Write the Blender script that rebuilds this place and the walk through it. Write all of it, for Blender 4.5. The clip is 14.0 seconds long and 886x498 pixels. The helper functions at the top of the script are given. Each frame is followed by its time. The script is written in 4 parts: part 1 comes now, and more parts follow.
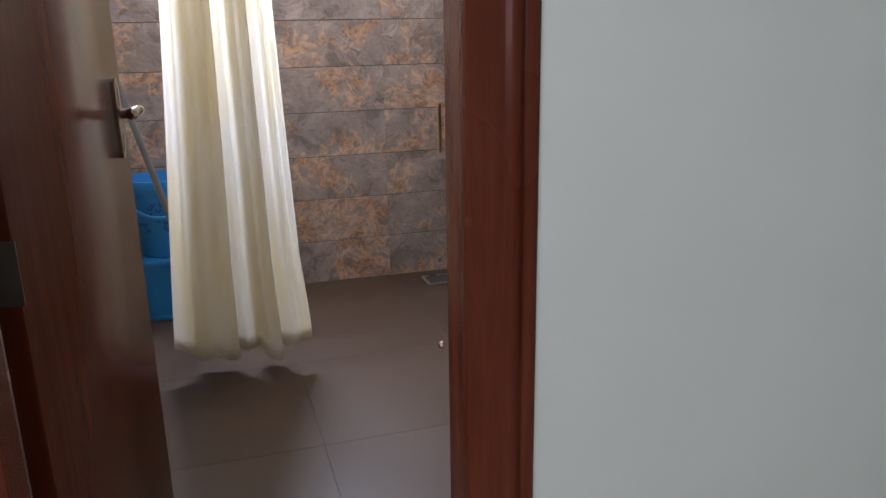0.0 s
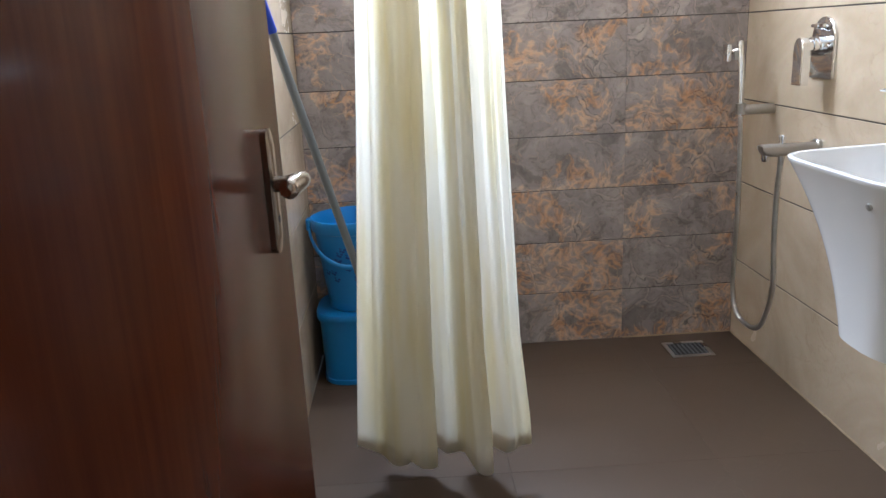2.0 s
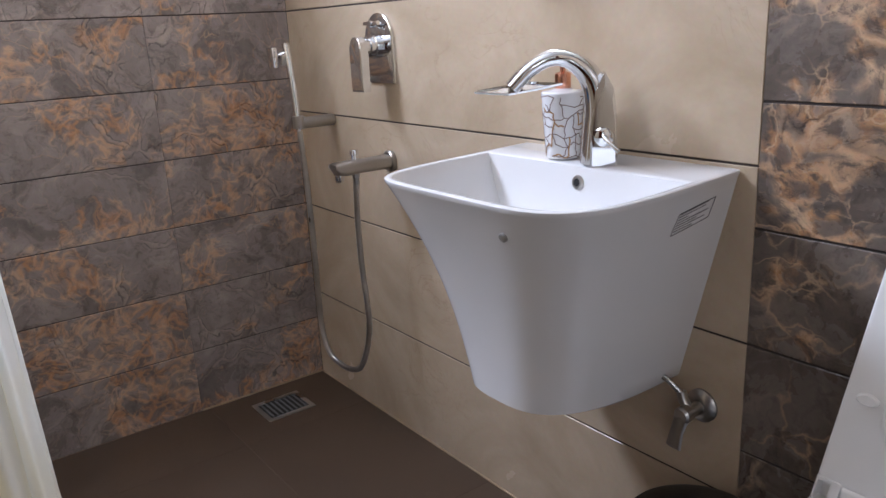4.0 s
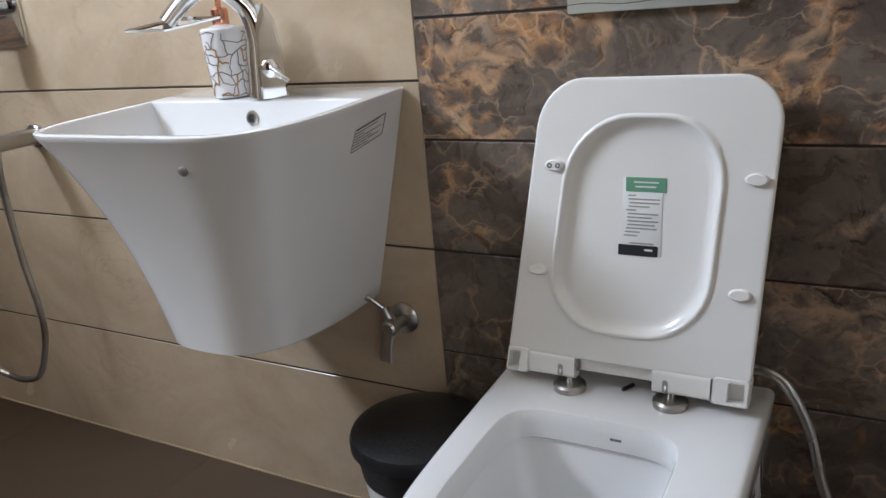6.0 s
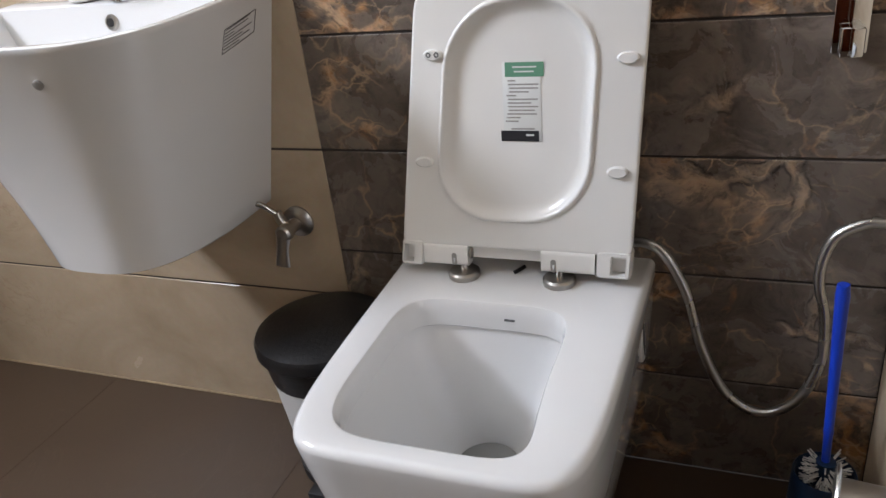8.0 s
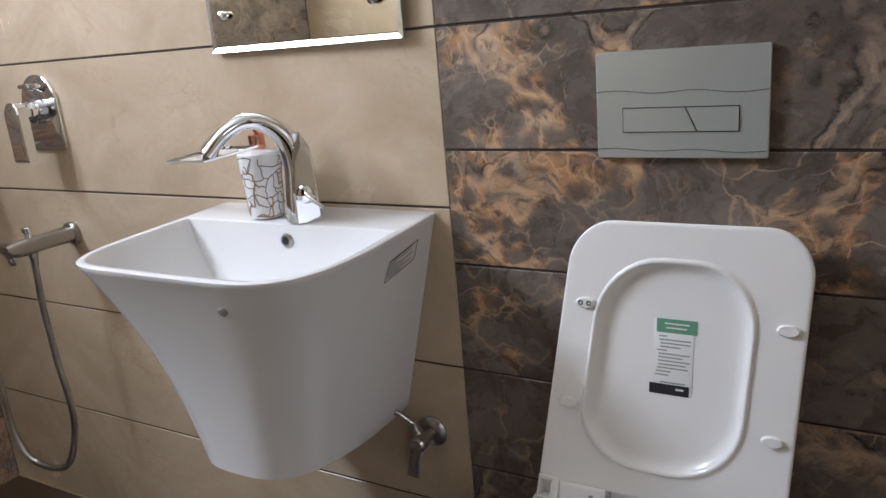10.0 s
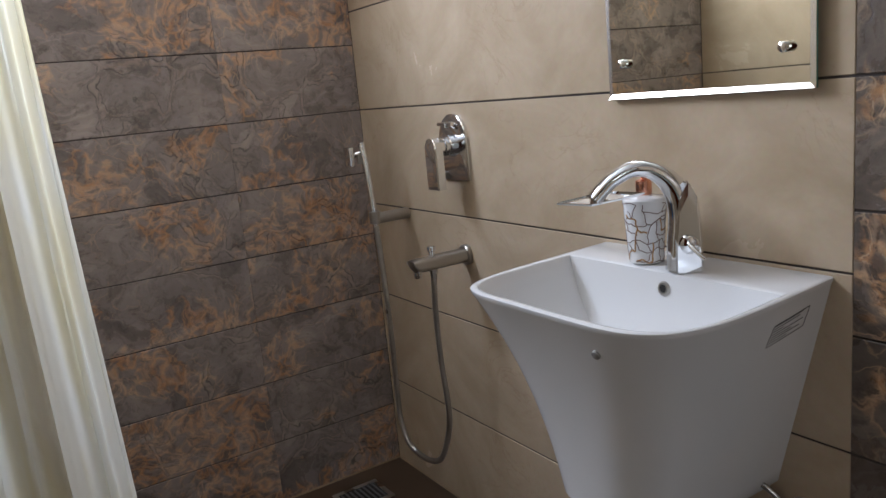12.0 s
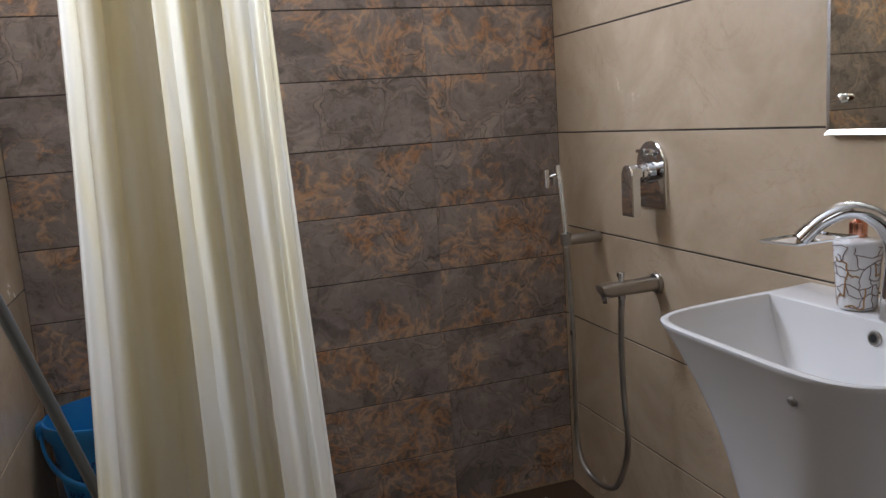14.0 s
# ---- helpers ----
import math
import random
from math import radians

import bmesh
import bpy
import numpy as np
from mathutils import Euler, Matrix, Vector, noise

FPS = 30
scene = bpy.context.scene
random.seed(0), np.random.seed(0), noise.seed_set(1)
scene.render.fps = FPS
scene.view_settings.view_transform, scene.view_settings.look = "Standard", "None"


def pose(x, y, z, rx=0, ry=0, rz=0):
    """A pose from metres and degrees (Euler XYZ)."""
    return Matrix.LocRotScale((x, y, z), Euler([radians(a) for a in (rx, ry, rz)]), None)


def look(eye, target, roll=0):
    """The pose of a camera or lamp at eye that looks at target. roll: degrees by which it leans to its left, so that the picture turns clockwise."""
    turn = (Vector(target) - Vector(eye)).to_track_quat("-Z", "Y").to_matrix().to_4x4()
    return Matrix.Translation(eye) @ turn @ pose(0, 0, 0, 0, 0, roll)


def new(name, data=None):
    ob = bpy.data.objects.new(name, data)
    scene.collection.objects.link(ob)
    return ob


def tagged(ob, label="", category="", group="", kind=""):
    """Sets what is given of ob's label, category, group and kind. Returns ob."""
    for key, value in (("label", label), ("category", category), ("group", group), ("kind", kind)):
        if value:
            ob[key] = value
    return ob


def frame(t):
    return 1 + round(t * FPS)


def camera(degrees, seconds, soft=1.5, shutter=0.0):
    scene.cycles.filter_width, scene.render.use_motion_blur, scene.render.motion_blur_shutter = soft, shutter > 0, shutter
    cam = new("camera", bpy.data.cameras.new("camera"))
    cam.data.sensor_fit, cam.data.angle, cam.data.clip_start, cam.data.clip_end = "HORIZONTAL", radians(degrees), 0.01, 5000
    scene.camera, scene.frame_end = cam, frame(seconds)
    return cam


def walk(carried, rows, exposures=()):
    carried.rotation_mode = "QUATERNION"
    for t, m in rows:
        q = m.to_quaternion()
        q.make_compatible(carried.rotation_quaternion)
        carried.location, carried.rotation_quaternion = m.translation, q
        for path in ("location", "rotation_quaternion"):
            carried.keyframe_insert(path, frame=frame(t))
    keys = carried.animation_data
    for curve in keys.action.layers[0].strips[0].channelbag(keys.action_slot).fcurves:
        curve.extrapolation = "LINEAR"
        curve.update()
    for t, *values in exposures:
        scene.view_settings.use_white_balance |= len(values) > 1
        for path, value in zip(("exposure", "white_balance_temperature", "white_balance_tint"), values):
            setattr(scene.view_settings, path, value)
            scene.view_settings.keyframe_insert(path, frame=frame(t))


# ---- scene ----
cam = camera(60.1, 14.0)
PATH = [
    (0, (-1.231, -3.495, 1.156), (-0.668, -1.657, 0.602), -1.0),
    (0.5, (-1.258, -3.29, 1.178), (-0.86, -1.411, 0.623), -2.1),
    (1, (-1.267, -3.135, 1.172), (-1.059, -1.224, 0.621), -2.3),
    (1.5, (-1.225, -2.92, 1.183), (-1.143, -0.995, 0.644), -3.0),
    (2, (-1.221, -2.762, 1.171), (-1.147, -0.836, 0.634), -2.7),
    (2.5, (-1.237, -2.551, 1.17), (-0.876, -0.661, 0.628), -2.7),
    (3, (-1.209, -2.429, 1.157), (-0.602, -0.603, 0.609), -2.9),
    (3.5, (-1.137, -2.304, 1.144), (-0.424, -0.517, 0.598), -4.1),
    (4, (-1.095, -2.244, 1.136), (0.039, -0.694, 0.575), -3.0),
    (4.2, (-1.101, -2.232, 1.128), (0.195, -0.821, 0.556), -2.5),
    (6.3, (-1.135, -2.264, 1.019), (0.525, -1.414, 0.297), -5.6),
    (6.5, (-1.142, -2.27, 1.009), (0.509, -1.489, 0.194), -6.4),
    (7, (-1.162, -2.275, 1.002), (0.475, -1.588, 0.08), -6.9),
    (7.2, (-1.155, -2.289, 0.995), (0.474, -1.596, 0.064), -7.1),
    (9.3, (-1.098, -2.245, 1.156), (0.58, -1.387, 0.486), -6.1),
    (9.5, (-1.107, -2.235, 1.172), (0.57, -1.336, 0.555), -5.7),
    (10, (-1.112, -2.228, 1.195), (0.542, -1.248, 0.645), -5.0),
    (10.5, (-1.111, -2.22, 1.21), (0.539, -1.213, 0.697), -4.7),
    (11, (-1.109, -2.212, 1.223), (0.52, -1.16, 0.733), -4.1),
    (11.5, (-1.115, -2.208, 1.23), (0.266, -0.834, 0.778), -4.6),
    (12, (-1.132, -2.219, 1.238), (-0.091, -0.56, 0.832), -5.6),
    (12.5, (-1.14, -2.235, 1.246), (-0.331, -0.444, 0.874), -5.8),
    (13, (-1.152, -2.247, 1.26), (-0.443, -0.411, 0.905), -5.5),
    (13.5, (-1.162, -2.25, 1.262), (-0.499, -0.394, 0.924), -4.9),
    (14, (-1.167, -2.254, 1.263), (-0.546, -0.381, 0.934), -4.1),
]
walk(cam, [(t, look(eye, target, roll)) for t, eye, target, roll in PATH],
     exposures=[(0, 0.0, 6000, 20), (1, 0.35, 6000, 28), (2, 0.2, 5700, 10), (3, -0.2, 5600, 12), (4, -0.4, 5800, 18), (6.5, -0.3, 6200, 10), (7, -0.1, 6400, 12), (9.5, -0.45, 6200, 14), (11, -0.65, 6000, 14), (11.5, -0.88, 6000, 14), (12.5, -1.1, 6000, 13), (14, -1.25, 6200, 16)])

# ---- room numbers (metres): right wall x=0, back wall y=0, floor z=0 ----
XL = -1.597          # left wall
YF = -2.51           # inner face of the door wall
YO = -2.57           # outer face of the door wall
YB = -1.59           # where beige tiles end and dark tiles begin
ZC = 2.6             # ceiling
WX0, WX1, WZ0, WZ1 = -1.42, -0.68, 1.8, 2.4   # high window in the back wall
DX0, DX1, DZ = -1.555, -0.87, 2.08            # hole for the door frame
HX0, HX1, HY = -3.2, 1.9, -5.6                # hall

# ---- world and lights ----
world = bpy.data.worlds.new("sky")
scene.world = world
world.use_nodes = True
sky = world.node_tree.nodes.new("ShaderNodeTexSky")
sky.sky_type, sky.sun_disc = "NISHITA", False
sky.sun_elevation, sky.sun_rotation = radians(50), radians(150)
world.node_tree.links.new(sky.outputs[0], world.node_tree.nodes["Background"].inputs[0])
world.node_tree.nodes["Background"].inputs[1].default_value = 0.12


def window_light(name, m, w, h, power, colour):
    data = bpy.data.lights.new(name, "AREA")
    data.shape, data.size, data.size_y, data.energy, data.color = "RECTANGLE", w, h, power, colour
    lamp = new(name, data)
    lamp.matrix_world = m
    return lamp


# daylight in the high bathroom window's opening; hall window and lamp are added, unseen
window_light("bath_window_light", pose((WX0 + WX1) / 2, 0.05, (WZ0 + WZ1) / 2, -90, 0, 0), WX1 - WX0 - 0.1, WZ1 - WZ0 - 0.1, 90, (0.81, 0.89, 1.0))
window_light("hall_fill_light", pose(HX0 + 0.06, -4.3, 1.6, 90, 0, -90), 1.5, 1.1, 33, (1.0, 0.975, 0.94))


# ---- materials ----
def shader(name):
    mat = bpy.data.materials.new(name)
    mat.use_nodes = True
    return mat, mat.node_tree, mat.node_tree.nodes["Principled BSDF"]


def node(nt, kind, **sockets):
    n = nt.nodes.new("ShaderNode" + kind)
    for key, value in sockets.items():
        key = key.replace("_", " ")
        if isinstance(value, bpy.types.NodeSocket):
            nt.links.new(value, n.inputs[key])
        else:
            n.inputs[key].default_value = value
    return n


def ramp(nt, fac, stops):
    n = nt.nodes.new("ShaderNodeValToRGB")
    nt.links.new(fac, n.inputs[0])
    el = n.color_ramp.elements
    while len(el) < len(stops):
        el.new(0.5)
    for e, (pos, c) in zip(el, stops):
        e.position = pos
        e.color = (c, c, c, 1) if isinstance(c, (int, float)) else (*c, 1)
    return n.outputs[0]


def mix(nt, fac, a, b, kind="MIX"):
    n = nt.nodes.new("ShaderNodeMix")
    n.data_type, n.blend_type = "RGBA", kind
    for i, v in ((0, fac), (6, a), (7, b)):
        if isinstance(v, bpy.types.NodeSocket):
            nt.links.new(v, n.inputs[i])
        else:
            n.inputs[i].default_value = v if i == 0 else (*v, 1)
    return n.outputs[2]


def maths(nt, op, a, b):
    n = nt.nodes.new("ShaderNodeMath")
    n.operation = op
    for i, v in enumerate((a, b)):
        if isinstance(v, bpy.types.NodeSocket):
            nt.links.new(v, n.inputs[i])
        else:
            n.inputs[i].default_value = v
    return n.outputs[0]


def coords(nt, spread=0.0, scale=(1, 1, 1)):
    """Object coordinates, shifted by a random step for each piece."""
    tc = nt.nodes.new("ShaderNodeTexCoord")
    mp = nt.nodes.new("ShaderNodeMapping")
    mp.inputs["Scale"].default_value = scale
    nt.links.new(tc.outputs["Object"], mp.inputs["Vector"])
    if spread:
        info = nt.nodes.new("ShaderNodeObjectInfo")
        k = nt.nodes.new("ShaderNodeCombineXYZ")
        for i, f in enumerate((1.0, 2.7, 4.3)):
            nt.links.new(maths(nt, "MULTIPLY", info.outputs["Random"], spread * f), k.inputs[i])
        nt.links.new(k.outputs[0], mp.inputs["Location"])
    return mp.outputs[0]


def bump(nt, bsdf, height, strength, distance=0.002):
    b = node(nt, "Bump", Height=height, Strength=strength, Distance=distance)
    nt.links.new(b.outputs[0], bsdf.inputs["Normal"])


def slate(name, dark, mid, orange, tan, cell, rusty, ridged, rough):
    """Dark marbled tile: rounded grey plates set in rusty patches, thin veins and raised cracked seams."""
    mat, nt, bs = shader(name)
    co = coords(nt, 9.0)
    info = nt.nodes.new("ShaderNodeObjectInfo")
    own = maths(nt, "MULTIPLY", maths(nt, "SUBTRACT", info.outputs["Random"], 0.5), 0.17)
    soft = node(nt, "TexNoise", Vector=co, Scale=4.5, Detail=3.0, Roughness=0.55)
    crisp = node(nt, "TexNoise", Vector=co, Scale=21.0, Detail=5.0, Roughness=0.6)
    wv = mix(nt, 0.22, co, soft.outputs["Color"], "ADD")
    wv = mix(nt, 0.034, wv, crisp.outputs["Color"], "ADD")
    edges = {}
    for key, size in (("plate", cell), ("small", cell * 2.6), ("seam", cell * 0.55)):
        v = nt.nodes.new("ShaderNodeTexVoronoi")
        v.feature = "DISTANCE_TO_EDGE"
        v.inputs["Scale"].default_value = size
        nt.links.new(wv, v.inputs["Vector"])
        edges[key] = v.outputs["Distance"]
    tone = nt.nodes.new("ShaderNodeTexVoronoi")
    tone.inputs["Scale"].default_value = cell
    nt.links.new(wv, tone.inputs["Vector"])
    where = maths(nt, "ADD", node(nt, "TexNoise", Vector=co, Scale=4.2, Detail=2.5, Roughness=0.5).outputs[0], own)
    where2 = node(nt, "TexNoise", Vector=wv, Scale=3.1, Detail=2.0).outputs[0]
    cloud = node(nt, "TexNoise", Vector=wv, Scale=8.0, Detail=6.0, Roughness=0.62).outputs[0]
    fine = node(nt, "TexNoise", Vector=co, Scale=120.0, Detail=4.0, Roughness=0.7)
    grit = node(nt, "TexNoise", Vector=wv, Scale=38.0, Detail=6.0, Roughness=0.7).outputs[0]
    slant = nt.nodes.new("ShaderNodeMapping")
    slant.inputs["Rotation"].default_value = (0, 0, 0.85)
    slant.inputs["Scale"].default_value = (4, 26, 9)
    nt.links.new(wv, slant.inputs["Vector"])
    brushed = node(nt, "TexNoise", Vector=slant.outputs[0], Scale=1.0, Detail=5.0, Roughness=0.65).outputs[0]
    grey = ramp(nt, cloud, ((0.32, dark), (0.68, mid)))
    grey = mix(nt, ramp(nt, tone.outputs["Color"], ((0.2, 0), (0.8, 0.5))), grey, dark)
    grey = mix(nt, ramp(nt, brushed, ((0.55, 0), (0.74, 0.4))), grey, tuple(1.5 * c for c in mid))
    grey = mix(nt, ramp(nt, grit, ((0.34, 0.55), (0.5, 0))), grey, tuple(0.5 * c for c in dark))
    # rust fills the room between the plates where the slab is rusty
    gap = maths(nt, "ADD", edges["plate"], maths(nt, "MULTIPLY", maths(nt, "SUBTRACT", crisp.outputs[0], 0.5), 0.34))
    reach = ramp(nt, where, ((rusty, 0.0), (rusty + 0.13, 0.3)))
    fill = ramp(nt, maths(nt, "SUBTRACT", reach, gap), ((0.0, 0), (0.1, 0.85)))
    fill = maths(nt, "MULTIPLY", fill, ramp(nt, grit, ((0.38, 0.1), (0.56, 1))))
    pebble = maths(nt, "ADD", edges["small"], maths(nt, "MULTIPLY", maths(nt, "SUBTRACT", grit, 0.5), 0.5))
    fill = maths(nt, "MULTIPLY", fill, ramp(nt, pebble, ((0.1, 1), (0.26, 0.12))))
    rust = mix(nt, ramp(nt, cloud, ((0.4, 0), (0.62, 1))), orange, tan)
    rust = mix(nt, ramp(nt, grit, ((0.36, 0.7), (0.47, 0))), rust, tuple(0.45 * c for c in orange))
    col = mix(nt, fill, grey, rust)
    # thin pale veins along plate edges, dying out here and there
    vein = maths(nt, "MULTIPLY", ramp(nt, edges["plate"], ((0.0, 0.55), (0.022, 0))), ramp(nt, where2, ((0.5, 0), (0.6, 1))))
    vein = maths(nt, "MULTIPLY", vein, ramp(nt, cloud, ((0.42, 0.1), (0.58, 1))))
    hair = maths(nt, "MULTIPLY", ramp(nt, edges["small"], ((0.0, 0.6), (0.05, 0))), ramp(nt, where, ((rusty - 0.04, 0), (rusty + 0.06, 1))))
    hair = maths(nt, "MULTIPLY", hair, ramp(nt, brushed, ((0.45, 0), (0.55, 1))))
    col = mix(nt, maths(nt, "MAXIMUM", vein, hair), col, tan)
    # raised seams with a dark broken edge
    bend = maths(nt, "ABSOLUTE", maths(nt, "SUBTRACT", edges["seam"], 0.05), 0.0)
    here = ramp(nt, where2, ((0.44, 1), (0.5, 0)))
    seam = maths(nt, "MULTIPLY", ramp(nt, edges["seam"], ((0.0, 1), (0.05, 0))), here)
    crack = maths(nt, "MULTIPLY", ramp(nt, bend, ((0.0, 0.85), (0.016, 0))), here)
    crack = maths(nt, "MULTIPLY", crack, ramp(nt, grit, ((0.42, 0), (0.55, 1))))
    col = mix(nt, maths(nt, "MULTIPLY", maths(nt, "MULTIPLY", seam, ramp(nt, grit, ((0.4, 0.1), (0.6, 1)))), ridged), col, tuple(0.5 * m + 0.5 * t for m, t in zip(mid, tan)))
    col = mix(nt, crack, col, tuple(0.25 * c for c in dark))
    col = mix(nt, 0.1, col, fine.outputs["Color"], "OVERLAY")
    nt.links.new(col, bs.inputs["Base Color"])
    nt.links.new(ramp(nt, cloud, ((0.3, rough), (0.7, rough + 0.16))), bs.inputs["Roughness"])
    relief = maths(nt, "ADD", maths(nt, "MULTIPLY", seam, 0.8), maths(nt, "MULTIPLY", grit, 0.5))
    relief = maths(nt, "SUBTRACT", relief, crack)
    bump(nt, bs, relief, 0.4, 0.0016)
    return mat


def stone(name, a, b, vein_colour, rough, scale=2.2, vein=0.5, coat=0.0):
    """Pale or brown stone-look tile with soft clouds and a few thin veins."""
    mat, nt, bs = shader(name)
    co = coords(nt, 7.0)
    cloud = node(nt, "TexNoise", Vector=co, Scale=scale, Detail=6.0, Roughness=0.6, Distortion=1.2)
    thin = node(nt, "TexNoise", Vector=co, Scale=scale * 1.7, Detail=8.0, Roughness=0.55, Distortion=2.6)
    fine = node(nt, "TexNoise", Vector=co, Scale=90.0, Detail=3.0)
    where = node(nt, "TexNoise", Vector=co, Scale=scale * 1.3, Detail=2.0)
    col = ramp(nt, cloud.outputs[0], ((0.3, a), (0.7, b)))
    v = ramp(nt, thin.outputs[0], ((0.485, 0), (0.5, 1), (0.515, 0)))
    v = maths(nt, "MULTIPLY", v, ramp(nt, where.outputs[0], ((0.5, 0), (0.68, vein))))
    col = mix(nt, v, col, vein_colour)
    col = mix(nt, 0.06, col, fine.outputs["Color"], "OVERLAY")
    nt.links.new(col, bs.inputs["Base Color"])
    nt.links.new(ramp(nt, cloud.outputs[0], ((0.3, rough), (0.7, rough + 0.1))), bs.inputs["Roughness"])
    bs.inputs["Coat Weight"].default_value = coat
    bump(nt, bs, fine.outputs[0], 0.12, 0.0006)
    return mat


def wood(name, a, b, rough, grain=(22, 22, 1.4)):
    mat, nt, bs = shader(name)
    co = coords(nt, 3.0, grain)
    g = node(nt, "TexNoise", Vector=co, Scale=1.6, Detail=7.0, Roughness=0.65, Distortion=0.5)
    big = node(nt, "TexNoise", Vector=coords(nt, 3.0), Scale=2.3, Detail=3.0)
    col = mix(nt, ramp(nt, g.outputs[0], ((0.35, 0), (0.68, 1))), a, b)
    col = mix(nt, ramp(nt, big.outputs[0], ((0.35, 0), (0.7, 0.45))), col, tuple(0.55 * c for c in a))
    nt.links.new(col, bs.inputs["Base Color"])
    nt.links.new(ramp(nt, big.outputs[0], ((0.3, rough), (0.75, rough + 0.12))), bs.inputs["Roughness"])
    bs.inputs["Coat Weight"].default_value, bs.inputs["Coat Roughness"].default_value = 0.03, 0.06
    bs.inputs["Specular IOR Level"].default_value = 0.12
    bump(nt, bs, g.outputs[0], 0.1, 0.0006)
    return mat


def plain(name, colour, rough, metal=0.0, grain=0.05, size=30.0, relief=0.05, coat=0.0):
    mat, nt, bs = shader(name)
    co = coords(nt)
    fine = node(nt, "TexNoise", Vector=co, Scale=size, Detail=5.0, Roughness=0.6)
    big = node(nt, "TexNoise", Vector=co, Scale=size / 9, Detail=3.0)
    lo, hi = tuple(c * (1 - grain) for c in colour), tuple(min(1, c * (1 + grain)) for c in colour)
    col = mix(nt, ramp(nt, big.outputs[0], ((0.3, 0), (0.7, 1))), lo, hi)
    col = mix(nt, maths(nt, "MULTIPLY", fine.outputs[0], grain), col, tuple(0.6 * c for c in colour))
    nt.links.new(col, bs.inputs["Base Color"])
    nt.links.new(ramp(nt, big.outputs[0], ((0.3, max(0, rough - 0.03)), (0.7, rough + 0.05))), bs.inputs["Roughness"])
    bs.inputs["Metallic"].default_value, bs.inputs["Coat Weight"].default_value = metal, coat
    if relief:
        bump(nt, bs, fine.outputs[0], relief, 0.001)
    return mat


M = {}
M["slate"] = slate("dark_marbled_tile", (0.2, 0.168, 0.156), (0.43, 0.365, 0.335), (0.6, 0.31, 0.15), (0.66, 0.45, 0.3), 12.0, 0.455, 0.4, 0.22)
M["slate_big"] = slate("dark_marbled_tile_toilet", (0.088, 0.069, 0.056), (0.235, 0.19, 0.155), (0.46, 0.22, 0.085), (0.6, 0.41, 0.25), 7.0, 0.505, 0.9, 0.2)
M["beige"] = stone("beige_stone_tile", (0.4, 0.31, 0.208), (0.53, 0.428, 0.31), (0.35, 0.25, 0.165), 0.18, 2.6, 0.5)
M["floor"] = stone("brown_floor_tile", (0.065, 0.0405, 0.0248), (0.08, 0.051, 0.0316), (0.125, 0.082, 0.055), 0.38, 2.4, 0.22)
M["grout_floor"] = plain("brown_grout", (0.076, 0.044, 0.026), 0.6)
M["grout"] = plain("dark_grout", (0.045, 0.035, 0.03), 0.9)
M["grout_light"] = plain("tan_grout", (0.42, 0.31, 0.2), 0.85, grain=0.3)
M["paint"] = plain("white_wall_paint", (0.71, 0.755, 0.722), 0.6, grain=0.03, size=14, relief=0.15)
M["ceiling"] = plain("white_ceiling_paint", (0.8, 0.8, 0.78), 0.8)
M["hall_floor"] = stone("cream_hall_tile", (0.62, 0.57, 0.5), (0.7, 0.66, 0.6), (0.5, 0.44, 0.38), 0.2)
M["wood"] = wood("varnished_door_wood", (0.083, 0.0165, 0.006), (0.127, 0.029, 0.0105), 0.15)
M["wood_frame"] = wood("varnished_frame_wood", (0.095, 0.018, 0.008), (0.15, 0.035, 0.015), 0.2)
M["ceramic"] = plain("white_glazed_ceramic", (0.74, 0.74, 0.735), 0.07, grain=0.01, relief=0, coat=0.3)
M["seat"] = plain("white_seat_plastic", (0.78, 0.77, 0.74), 0.2, grain=0.01, relief=0)
M["chrome"] = plain("chrome", (0.78, 0.79, 0.8), 0.06, 1.0, grain=0.01, relief=0)
M["chrome_dull"] = plain("dull_chrome", (0.42, 0.4, 0.37), 0.3, 1.0, grain=0.08)
M["flush"] = plain("satin_chrome_film", (0.64, 0.7, 0.68), 0.3, 0.7, grain=0.08, size=12, relief=0.03)
M["hinge"] = plain("dull_hinge_steel", (0.12, 0.11, 0.095), 0.5, 0.8, grain=0.3, size=90)
M["steel"] = plain("brushed_steel", (0.6, 0.6, 0.58), 0.28, 1.0, grain=0.12, size=60)
M["bronze"] = plain("antique_nickel", (0.36, 0.31, 0.26), 0.2, 1.0, grain=0.12)
M["blue"] = plain("blue_plastic", (0.02, 0.235, 0.6), 0.34, grain=0.05)
M["blue_print"] = plain("dark_blue_print", (0.01, 0.07, 0.3), 0.4)
M["blue_handle"] = plain("deep_blue_plastic", (0.01, 0.05, 0.5), 0.3)
M["navy"] = plain("navy_plastic", (0.004, 0.02, 0.055), 0.35)
M["bristle"] = plain("pale_bristles", (0.5, 0.48, 0.44), 0.8, grain=0.2, size=200)
M["black"] = plain("black_plastic", (0.012, 0.012, 0.013), 0.36, relief=0.9, size=150)
# near-black colour stands in for the shade inside holes
M["dark"] = plain("hole_shade", (0.008, 0.007, 0.006), 0.8)
M["white_plastic"] = plain("white_plastic", (0.7, 0.7, 0.68), 0.35)
M["mop"] = plain("grey_painted_tube", (0.2, 0.22, 0.24), 0.3, 0.4)
M["copper"] = plain("rose_gold_pump", (0.75, 0.36, 0.24), 0.22, 1.0)
M["hose"] = plain("ribbed_hose_steel", (0.5, 0.48, 0.45), 0.3, 1.0, grain=0.2, size=120)
M["crackle"] = plain("brown_crackle_print", (0.2, 0.14, 0.12), 0.45)
M["ink"] = plain("grey_print", (0.12, 0.12, 0.12), 0.6)
